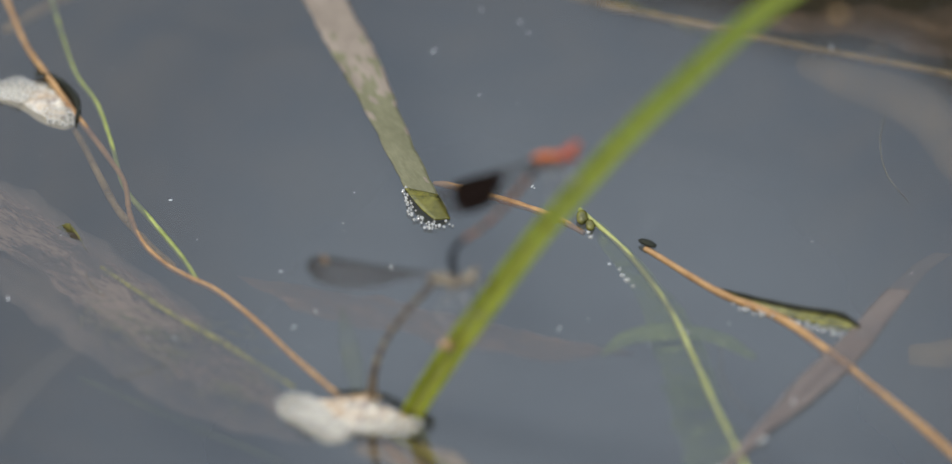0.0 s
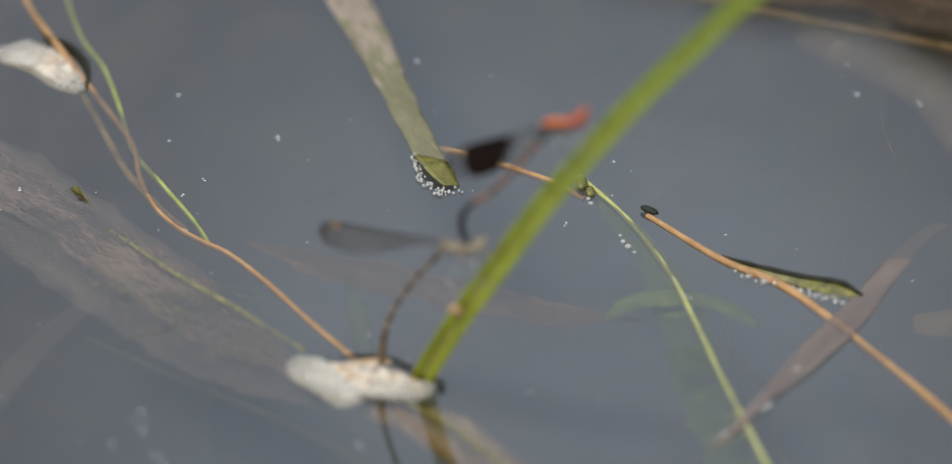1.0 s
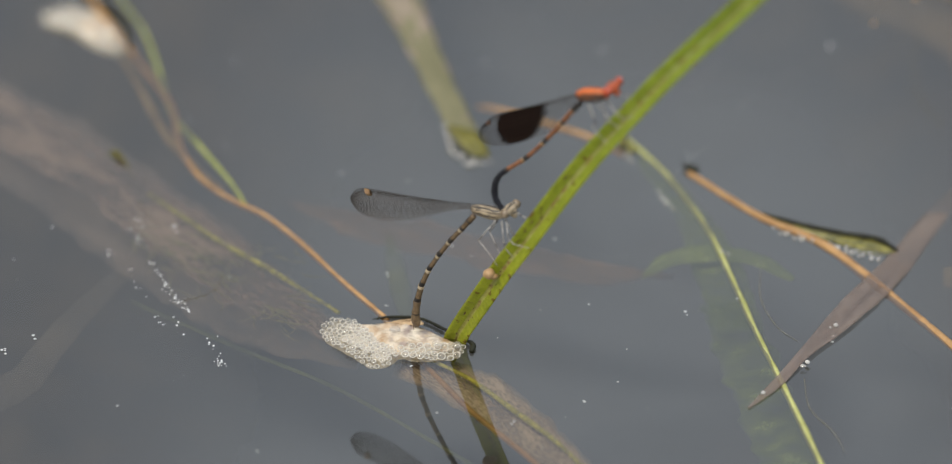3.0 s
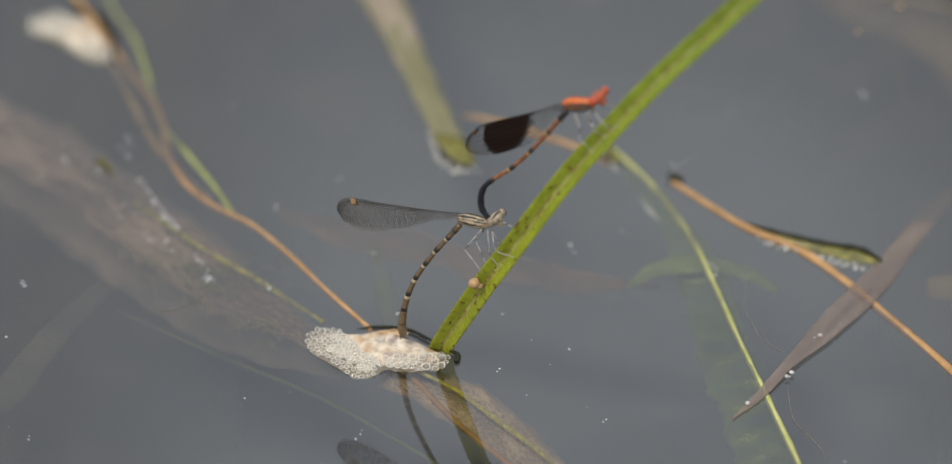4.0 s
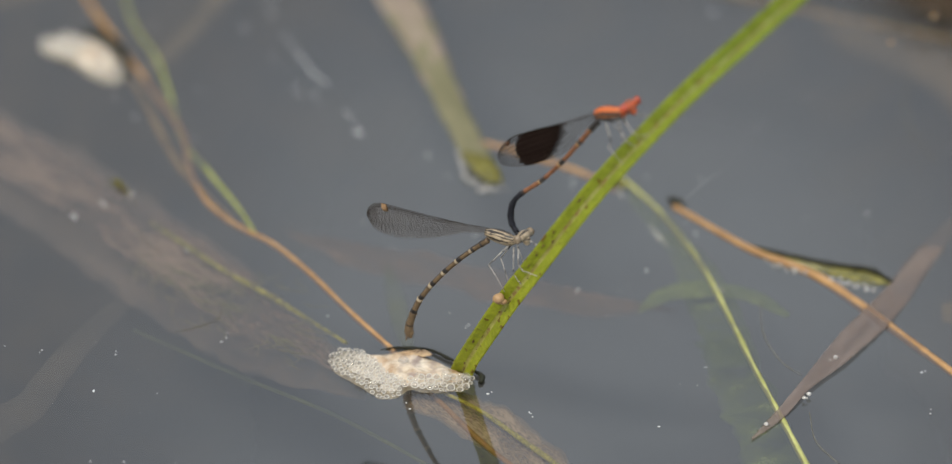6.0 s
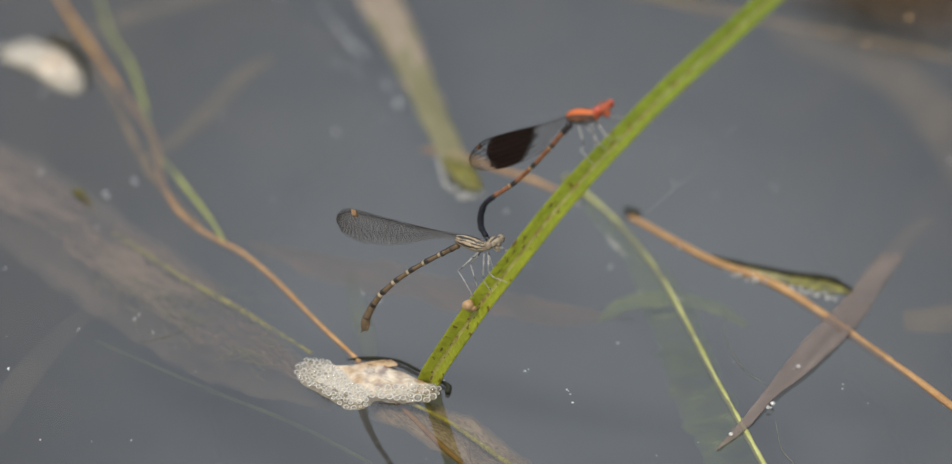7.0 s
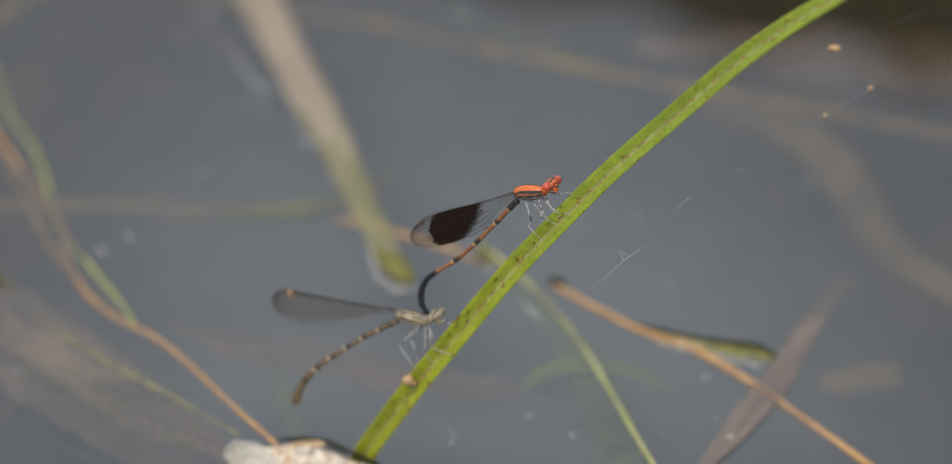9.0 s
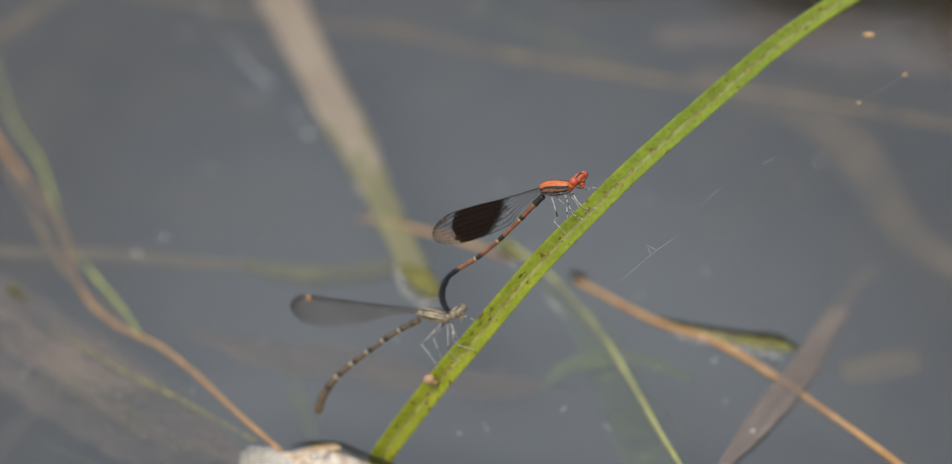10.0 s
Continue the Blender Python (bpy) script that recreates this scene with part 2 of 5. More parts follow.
ROT_AMBER = surface("rotting_leaf_amber", (0.24, 0.165, 0.11), (0.58, 0.45, 0.33), size=3, rough=0.7, clear=0.32, grain=(-60, 3), fine=0.5, patchy=(2.0, 0.3), torn=(0.38, 0.58), margin=True)
ROT_FAINT = surface("rotting_leaf_deep", (0.09, 0.06, 0.045), (0.36, 0.25, 0.195), size=3.5, rough=0.7, clear=0.56, grain=(-35, 5), fine=0.5, patchy=(1.6, 0.55), margin=True)
LEAF_HAZE = surface("leaf_edge_haze", (0.15, 0.11, 0.088), (0.36, 0.275, 0.225), size=5, rough=0.7, clear=0.8, grain=(-50, 4), fine=0.5, patchy=(1.3, 0.6), margin=True)
SUNK_DIM = surface("sunk_stem_dim", (0.20, 0.15, 0.10), (0.36, 0.28, 0.20), size=9, rough=0.7, clear=0.86, patchy=(1.12, 0.9))
SUNK_FAINT = surface("sunk_stem_faint", (0.22, 0.15, 0.07), (0.44, 0.31, 0.17), size=9, rough=0.7, clear=0.76, patchy=(1.25, 0.8))
SUNK_DEEP = surface("sunk_stem_deep", (0.26, 0.18, 0.09), (0.47, 0.345, 0.19), size=8, rough=0.7, clear=0.58, patchy=(1.5, 0.6))
POND_LEAF = surface("pondweed_leaf", (0.085, 0.115, 0.055), (0.30, 0.36, 0.17), size=3.0, rough=0.6, clear=0.64, patchy=(1.7, 0.4), margin=True)
POND_LEAF_PALE = surface("pondweed_leaf_pale", (0.19, 0.25, 0.09), (0.39, 0.45, 0.19), size=4, rough=0.5, clear=0.55, patchy=(1.4, 0.7))
BROWN_STRAP = surface("brown_strap", (0.18, 0.13, 0.105), (0.33, 0.25, 0.20), size=5, rough=0.4, clear=0.57, grain=(60, 6), patchy=(1.2, 0.8))
STRAP = surface("strap_tan_olive", (0.12, 0.11, 0.05), (0.21, 0.19, 0.10), size=4, rough=0.55, grain=(-68, 4), fine=0.5)
STRAP_TAN = surface("strap_tan", (0.185, 0.14, 0.10), (0.33, 0.26, 0.19), size=4, rough=0.55, grain=(-68, 4), fine=0.5)
OLIVE = surface("olive_wet", (0.05, 0.048, 0.01), (0.24, 0.21, 0.035), size=1.5, rough=0.25, spec=0.6)
SUNK = surface("sunk_stem", (0.26, 0.165, 0.06), (0.50, 0.34, 0.14), size=6, rough=0.7, clear=0.35)
SUNK_WISP = surface("sunk_green_wisp", (0.10, 0.12, 0.04), (0.24, 0.26, 0.10), size=6, rough=0.7, clear=0.76)
SUNK_GREEN = surface("sunk_green", (0.16, 0.15, 0.035), (0.34, 0.31, 0.085), size=6, rough=0.7, clear=0.4)
SPECK = surface("pale_speck", (0.5, 0.5, 0.48), (0.8, 0.8, 0.78), size=0.5, rough=0.3, bump=0)
CHIP = surface("orange_chip", (0.36, 0.20, 0.07), (0.60, 0.38, 0.17), size=0.7, rough=0.5)
ALGAE = surface("algae_green", (0.15, 0.14, 0.05), (0.36, 0.34, 0.14), size=2, rough=0.6, bump=0, clear=0.3)
THREAD = surface("root_thread", (0.16, 0.14, 0.09), (0.34, 0.31, 0.22), size=1, rough=0.5, bump=0, clear=0.6)
SILK = surface("silk", (0.6, 0.6, 0.6), (0.8, 0.8, 0.8), size=1, rough=0.3, bump=0, clear=0.5)
F_PALE = surface("cream_cuticle", (0.25, 0.18, 0.10), (0.57, 0.46, 0.31), size=0.5, rough=0.4)
F_EYE = surface("brown_eye", (0.10, 0.065, 0.035), (0.34, 0.26, 0.165), size=0.6, rough=0.25, bump=0, spec=0.6)
F_DARK = surface("black_cuticle", (0.012, 0.010, 0.008), (0.04, 0.032, 0.026), size=0.6, rough=0.35)
F_BROWN = surface("brown_cuticle", (0.06, 0.038, 0.019), (0.22, 0.145, 0.075), size=0.6, rough=0.4)
F_LEG = surface("pale_leg", (0.14, 0.125, 0.11), (0.56, 0.52, 0.47), size=0.8, rough=0.4, bump=0, spots=(0.03, 0.027, 0.024), spot_size=0.9, spot_level=0.57)
M_ORANGE = surface("orange_cuticle", (0.42, 0.075, 0.012), (0.62, 0.165, 0.035), size=0.7, rough=0.4)
M_RED = surface("red_head_cuticle", (0.50, 0.07, 0.018), (0.68, 0.16, 0.045), size=0.5, rough=0.18, spec=0.6)
M_EYE = surface("red_eye", (0.36, 0.035, 0.015), (0.60, 0.10, 0.035), size=0.5, rough=0.12, bump=0, spec=0.8)
M_BROWN = surface("rust_cuticle", (0.13, 0.048, 0.018), (0.30, 0.125, 0.055), size=0.8, rough=0.4)
M_GREY = surface("grey_cuticle", (0.13, 0.115, 0.10), (0.34, 0.31, 0.28), size=0.6, rough=0.4)
M_BLACK = surface("blue_black_cuticle", (0.008, 0.008, 0.010), (0.022, 0.022, 0.028), size=0.8, rough=0.5, spec=0.25)
F_SKIN = membrane("smoky_wing_skin", (0.20, 0.165, 0.13), 0.075)
M_SKIN = membrane("banded_wing_skin", (0.16, 0.125, 0.09), 0.015, patch=(-13.6, -6.3))
VEIN = surface("wing_vein", (0.016, 0.012, 0.009), (0.04, 0.03, 0.022), size=0.5, rough=0.8, bump=0, spec=0.05)
M_STIGMA = surface("dark_stigma", (0.06, 0.025, 0.012), (0.16, 0.075, 0.035), size=0.5, rough=0.4, bump=0)
STIGMA = surface("tan_stigma", (0.20, 0.11, 0.045), (0.34, 0.21, 0.10), size=0.5, rough=0.4, bump=0)


# ---- shape helpers ----
def part(name, bm, materials, parent=None, label="", m=None):
    me = bpy.data.meshes.new(name)
    bmesh.ops.recalc_face_normals(bm, faces=bm.faces)
    bm.to_mesh(me)
    bm.free()
    for f in me.polygons:
        f.use_smooth = True
    for mt in (materials if isinstance(materials, (list, tuple)) else [materials]):
        me.materials.append(mt)
    ob = new(name, me)
    if parent:
        ob.parent = parent
    if m is not None:
        ob.matrix_basis = m
    if label:
        ob["label"] = label
    return ob


def thing(name, at, label, category, group="", kind=""):
    ob = new(name)
    ob.empty_display_size = 0.004
    ob.matrix_basis = at if isinstance(at, Matrix) else Matrix.Translation(Vector(at) * MM)
    return tagged(ob, label, category, group, kind)


def soft_line(pts, n=6):
    """A smooth line through the points, n steps from one to the next."""
    p = [Vector(q) for q in pts]
    p = [2 * p[0] - p[1]] + p + [2 * p[-1] - p[-2]]
    out = []
    for i in range(1, len(p) - 2):
        a, b, c, d = p[i - 1:i + 3]
        for k in range(n):
            t = k / n
            out.append(0.5 * (2 * b + (c - a) * t + (2 * a - 5 * b + 4 * c - d) * t * t + (3 * b - a - 3 * c + d) * t ** 3))
    return out + [p[-2]]


def lerp_list(vals, t):
    x = t * (len(vals) - 1)
    i = min(int(x), len(vals) - 2)
    return vals[i] + (vals[i + 1] - vals[i]) * (x - i)


def tube(bm, pts, radii, sides=8, slot=None, wobble=0.0):
    """A round rod along the points (mm); radii are spread along it. slot(t): the material's number."""
    rings, up = [], Vector((0.13, 0.31, 0.94))
    for i, p in enumerate(pts):
        d = (pts[min(i + 1, len(pts) - 1)] - pts[max(i - 1, 0)]).normalized()
        a = d.cross(up)
        a = a.normalized() if a.length > 1e-6 else d.orthogonal().normalized()
        b = d.cross(a)
        up = -b if b.dot(up) < 0 else b
        t = i / (len(pts) - 1)
        r = lerp_list(radii, t) * (1 + wobble * noise.noise(p * 0.7))
        rings.append([bm.verts.new((p + (a * math.cos(k * math.tau / sides) + b * math.sin(k * math.tau / sides)) * r) * MM) for k in range(sides)])
    for i in range(len(rings) - 1):
        for k in range(sides):
            f = bm.faces.new((rings[i][k], rings[i][(k + 1) % sides], rings[i + 1][(k + 1) % sides], rings[i + 1][k]))
            if slot:
                f.material_index = slot((i + 0.5) / (len(rings) - 1))
    for ring, t in ((rings[0], 0.0), (rings[-1], 1.0)):
        f = bm.faces.new(ring)
        if slot:
            f.material_index = slot(t)


def rod(pts, radii, sides=8, slot=None, wobble=0.0):
    bm = bmesh.new()
    tube(bm, pts, radii, sides, slot, wobble)
    return bm


def ball(bm, at, r, seg=12, rings=8, m=None, slot=0):
    """An ellipsoid of half-axes r (mm) at the point, turned by m."""
    m = m or Matrix()
    made = bmesh.ops.create_uvsphere(bm, u_segments=seg, v_segments=rings, radius=1)
    for v in made["verts"]:
        v.co = (m.to_3x3() @ Vector((v.co.x * r[0], v.co.y * r[1], v.co.z * r[2])) + Vector(at)) * MM
        for f in v.link_faces:
            f.material_index = slot


def sheet(left, right, across=6, thick=0.18, lift=0.0, ragged=0.0, keel=0.0, steps=8, base_z=0.0, slot=None):
    """A solid strip between two edge lines (mm), with waves (lift), torn edges (ragged) and a fold along its middle (keel)."""
    bm = bmesh.new()
    z3 = lambda q: Vector((q[0], q[1], q[2] if len(q) > 2 else base_z))
    a, b = soft_line([z3(q) for q in left], steps), soft_line([z3(q) for q in right], steps)
    n = max(len(a), len(b))
    a = [lerp_list(a, i / (n - 1)) for i in range(n)]
    b = [lerp_list(b, i / (n - 1)) for i in range(n)]
    top, low = [], []
    body = bm.verts.layers.float.new("body")
    for i in range(n):
        rt, rl = [], []
        d = (a[min(i + 1, n - 1)] - a[max(i - 1, 0)]).normalized()
        w = (b[i] - a[i])
        nor = w.cross(d).normalized() if w.length > 1e-4 else Vector((0, 0, 1))
        if nor.z < 0:
            nor = -nor
        for k in range(across + 1):
            v = k / across
            if ragged:
                e = ragged * (noise.noise(a[i] * 0.35) + 0.6 * noise.noise(a[i] * 1.3)) * (v - 0.5)
                p = a[i] + w * v + w * e * 0.5
            else:
                p = a[i] + w * v
            p = p + nor * (lift * noise.noise(p * 0.16) - keel * (1 - abs(2 * v - 1)))
            rt.append(bm.verts.new(p * MM))
            rl.append(bm.verts.new((p - nor * thick) * MM))
            # how far in from the margins and the ends
            rt[-1][body] = rl[-1][body] = max(0.0, min(1.0, 5.0 * min(v, 1 - v) + 0.7 * noise.noise(p * 0.3), 9 * (i + 0.6) / n, 9 * (n - 0.4 - i) / n))
        top.append(rt)
        low.append(rl)

    def quad(q, v):
        if len(set(q)) == 4:
            f = bm.faces.new(q)
            if slot:
                f.material_index = slot(v)
    for i in range(n - 1):
        for k in range(across):
            v = ((i + 0.5) / (n - 1), (k + 0.5) / across)
            quad((top[i][k], top[i][k + 1], top[i + 1][k + 1], top[i + 1][k]), v)
            quad((low[i][k], low[i + 1][k], low[i + 1][k + 1], low[i][k + 1]), v)
        quad((top[i][0], top[i + 1][0], low[i + 1][0], low[i][0]), ((i + 0.5) / (n - 1), 0))
        quad((top[i][-1], low[i][-1], low[i + 1][-1], top[i + 1][-1]), ((i + 0.5) / (n - 1), 1))
    for i in (0, n - 1):
        for k in range(across):
            quad((top[i][k], low[i][k], low[i][k + 1], top[i][k + 1]), (i / (n - 1), k / across))
    return bm


def mound(outline, high, rings=9, rough=0.5, seed=0.0):
    """A low lumpy cushion inside a closed outline (mm), from just under the water up."""
    bm = bmesh.new()
    loop = soft_line([(*q, 0) for q in outline] + [(*outline[0], 0)], 5)[:-1]
    mid = sum(loop, Vector()) / len(loop)
    prev, first = None, None
    for r in range(rings + 1):
        f = 1 - r / rings
        ring = []
        for p in loop:
            q = mid + (p - mid) * f * (1 + 0.05 * noise.noise(p * 0.9 + Vector((seed, 0, 0))))
            z = high * (1 - f ** 3) * (1 + rough * noise.noise(q * 0.55 + Vector((seed, 3, 1)))) + 0.25 * rough * noise.noise(q * 1.9) - 0.35
            ring.append(bm.verts.new((q.x * MM, q.y * MM, z * MM)))
        if prev:
            for k in range(len(ring)):
                bm.faces.new((prev[k], prev[(k + 1) % len(ring)], ring[(k + 1) % len(ring)], ring[k]))
        prev = ring
        if r == rings - 1:
            bm.faces.new(ring)
            break
    return bm


def inside(x, y, poly):
    hit, j = False, len(poly) - 1
    for i in range(len(poly)):
        (xi, yi), (xj, yj) = poly[i], poly[j]
        if (yi > y) != (yj > y) and x < (xj - xi) * (y - yi) / (yj - yi) + xi:
            hit = not hit
        j = i
    return hit


def shifted(pts, at):
    return [tuple(c - a for c, a in zip(q, at)) for q in pts]


# ---- the pond: bed and bank in one sheet, the water, its silt ----
def ground():
    bm = bmesh.new()
    n = 260
    xs = [0.05 + 0.02 * math.sinh(9.6 * (2 * i / n - 1)) for i in range(n + 1)]
    ys = [0.20 + 0.02 * math.sinh(9.6 * (2 * i / n - 1)) for i in range(n + 1)]
    rows = []
    for y in ys:
        row = []
        for x in xs:
            line = min(0.90, max(0.20, 0.410 - 0.424 * x)) + 0.006 * noise.noise(Vector((x * 18, 1.5, 0)))
            k = min(1, max(0, (y - line) / 0.045 + 0.5))
            k = k * k * (3 - 2 * k)
            # a muddy shelf under shallow water before the bank
            shelf = min(1, max(0, (y - (0.145 - 0.42 * x)) / 0.05 + 0.5))
            shelf = 0.033 * shelf * shelf * (3 - 2 * shelf)
            z = -0.07 + shelf + (0.2285 - shelf) * k + 0.007 * k * noise.noise(Vector((x * 30, y * 30, 2))) + 0.004 * noise.noise(Vector((x * 60, y * 60, 7)))
            row.append(bm.verts.new((x, y, z)))
        rows.append(row)
    for j in range(n):
        for i in range(n):
            bm.faces.new((rows[j][i], rows[j][i + 1], rows[j + 1][i + 1], rows[j + 1][i]))
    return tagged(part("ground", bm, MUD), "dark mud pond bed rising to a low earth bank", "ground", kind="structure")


def plane(name, z, material, label, half=200.0):
    bm = bmesh.new()
    n = 24
    xs = [0.05 * math.sinh(9.0 * (2 * i / n - 1)) / math.sinh(9.0) * half / 0.05 for i in range(n + 1)]
    g = [[bm.verts.new((x, y, z)) for x in xs] for y in xs]
    for j in range(n):
        for i in range(n):
            bm.faces.new((g[j][i], g[j][i + 1], g[j + 1][i + 1], g[j + 1][i]))
    return tagged(part(name, bm, material), label, "water", kind="structure")


ground()
# clear sheets: daylight goes down through them
plane("water", 0.0, WATER, "still grey pond water reflecting a hazy sky").visible_shadow = False
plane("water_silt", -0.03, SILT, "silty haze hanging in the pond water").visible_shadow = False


# ---- the sway of the blade, in which the damselflies share ----
SWAY_FOOT = Vector((0.23, -0.19, -0.21)) * MM
# seconds; turn vector in degrees; shift in mm
SWAY = [
    (0, -1.14, -0.03, -1.22, 0.58, 0.25, 0.01),
    (0.5, 0.24, -1.21, -2.32, 0.94, 0.33, -0.01),
    (1, -0.61, -1.03, -2.89, 0.71, 0.12, -0.01),
    (1.5, -0.57, -1.09, -2.35, 0.33, 0.36, 0.09),
    (2, -0.26, -0.77, -1.20, 0.19, 0.07, 0.07),
    (3.5, 0.00, 0.00, 0.00, 0.00, 0.00, 0.00),
    (4, -0.52, -0.06, -0.13, 0.13, 0.15, 0.01),
    (4.5, -1.29, 0.38, -0.76, 0.22, -0.06, 0.11),
    (5, -3.40, 1.34, -2.87, 0.32, -0.29, 0.27),
    (5.5, -4.05, 1.27, -4.20, 0.36, -0.47, 0.36),
    (7, -6.57, 1.95, -5.44, 0.72, -0.11, 0.55),
    (7.5, -8.43, 2.85, -6.29, 0.95, 0.53, 0.63),
    (8, -9.75, 3.70, -6.87, 1.30, 1.54, 0.70),
    (8.5, -8.77, 3.73, -5.38, 1.12, 1.30, 0.54),
    (9, -8.38, 4.53, -3.26, 1.65, 1.62, 0.43),
    (9.5, -8.83, 5.74, -1.38, 1.86, 1.77, 0.31),
    (10, -10.40, 7.53, -0.41, 2.07, 2.21, 0.27),
]


def sway(row):
    turn = Vector(row[1:4])
    rot = Matrix.Rotation(radians(turn.length), 4, turn.normalized()) if turn.length > 1e-6 else Matrix()
    return Matrix.Translation(SWAY_FOOT + Vector(row[4:7]) * MM) @ rot @ Matrix.Translation(-SWAY_FOOT)


# ---- the green blade ----
VIEW = Vector((0, 0.866, -0.5))


def grass_blade():
    root = thing("grass_blade", (0, 0, 0), "long green grass blade with brown flecks leaning out of the pond", "grass blade")
    mid = soft_line([(-2.6, 3.6, -7.5), (0.0, 0.2, -0.7), (1.2, -1.5, 2.9), (4.4, -5.6, 10.6), (7.4, -8.4, 17.1), (11.1, -10.9, 24.0), (14.4, -12.7, 30.1), (17.9, -14.4, 36.3), (21.7, -16.4, 42.6), (25.8, -18.5, 48.9),
                     (29.9, -20.6, 55.2), (34.4, -22.9, 61.6), (39.2, -25.4, 68.1), (44.0, -27.9, 74.6), (49.2, -30.6, 81.4), (58, -35, 91), (72, -41, 103), (90, -48, 112)], 7)
    widths = [3.3, 3.4, 3.4, 3.5, 3.5, 3.5, 3.45, 3.4, 3.4, 3.3, 3.3, 3.3, 3.3, 3.3, 3.2, 2.8, 1.8, 0.5]
    across, thick = 12, 0.22
    bm = bmesh.new()
    top, low = [], []
    n = len(mid)
    for i, p in enumerate(mid):
        d = (mid[min(i + 1, n - 1)] - mid[max(i - 1, 0)]).normalized()
        t = i / (n - 1)
        side = d.cross(VIEW).normalized()
        face = side.cross(d).normalized()
        tw = radians(6 + 10 * t)
        side, face = side * math.cos(tw) + face * math.sin(tw), face * math.cos(tw) - side * math.sin(tw)
        w = lerp_list(widths, t)
        if face.dot(VIEW) > 0:
            face = -face
        rt, rl = [], []
        for k in range(across + 1):
            v = k / across * 2 - 1
            dip = 0.62 * (w / 3.4) * (1 - abs(v)) ** 1.1 + 0.05 * math.cos(v * 14)
            edge = 1 + (0.02 * noise.noise(p * 2.2) if abs(v) > 0.99 else 0)
            q = p + side * (v * w / 2 * edge) - face * dip
            rt.append(bm.verts.new(q * MM))
            rl.append(bm.verts.new((q - face * thick * (1.1 - 0.8 * abs(v))) * MM))
        top.append(rt)
        low.append(rl)
    for i in range(n - 1):
        for k in range(across):
            keel = 1 if k in (across // 2 - 1, across // 2) else 0
            for q in ((top[i][k], top[i][k + 1], top[i + 1][k + 1], top[i + 1][k]), (low[i][k], low[i + 1][k], low[i + 1][k + 1], low[i][k + 1])):
                bm.faces.new(q).material_index = keel
        bm.faces.new((top[i][0], top[i + 1][0], low[i + 1][0], low[i][0]))
        bm.faces.new((top[i][-1], low[i][-1], low[i + 1][-1], top[i + 1][-1]))
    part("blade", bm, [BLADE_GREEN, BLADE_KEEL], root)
    rnd = random.Random(31)
    bm, teeth = bmesh.new(), bmesh.new()
    for i in range(9, n - 12):
        p, d = mid[i], (mid[i + 1] - mid[i - 1]).normalized()
        side = d.cross(VIEW).normalized()
        face = side.cross(d).normalized()
        if face.dot(VIEW) > 0:
            face = -face
        turn = Matrix((d, side, face)).transposed()
        for v in (rnd.choice((-0.35, -0.15, 0.1, 0.14, 0.55)), rnd.uniform(-0.8, 0.85)):
            if rnd.random() < (0.40 if i < 58 else 0.16 if i < 70 else 0.05):
                w = 3.3
                dip = 0.62 * (1 - abs(v)) ** 1.1 + 0.05 * math.cos(v * 14)
                ball(bm, p + d * rnd.uniform(-0.6, 0.6) + side * (v * w / 2) - face * dip, (rnd.uniform(0.12, 0.6) * rnd.uniform(0.5, 1.2), rnd.uniform(0.05, 0.15), 0.06), 7, 5, turn)
        for s in (-1, 1):
            for k in (0.0, 0.5):
                if rnd.random() < 0.14:
                    q = p.lerp(mid[i + 1], k) + side * (s * 1.68)
                    tube(teeth, [q, q + side * s * 0.06 + d * 0.1, q + side * s * 0.08 + d * 0.2], [0.07, 0.02], 4)
    tagged(part("fleck", bm, FLECK, root, "dark brown flecks"), kind="stuff")
    tagged(part("edge_tooth", teeth, BLADE_KEEL, root, "tiny pale teeth along the edge"), kind="stuff")
    bm = bmesh.new()
    ball(bm, (5.4, -7.9, 16.0), (0.92, 0.85, 0.8))
    ball(bm, (6.1, -7.9, 15.6), (0.6, 0.6, 0.5))
    for v in bm.verts:
        v.co += Vector((0.12, 0.12, 0.12)) * MM * noise.noise(v.co * 1500)
    part("gall", bm, GALL, root, "round tan gall")
    return root


blade = grass_blade()

# ---- the damselflies ----
# their common plane: forward along the pair, away from the bank, up
PAIR = Matrix(((0.8707, 0.4918, 0, 3.842 * MM), (-0.4918, 0.8707, 0, -4.749 * MM), (0, 0, 1, 25.495 * MM), (0, 0, 0, 1)))


def flat(p, y=0.0):
    return Vector((p[0], y, p[1]))


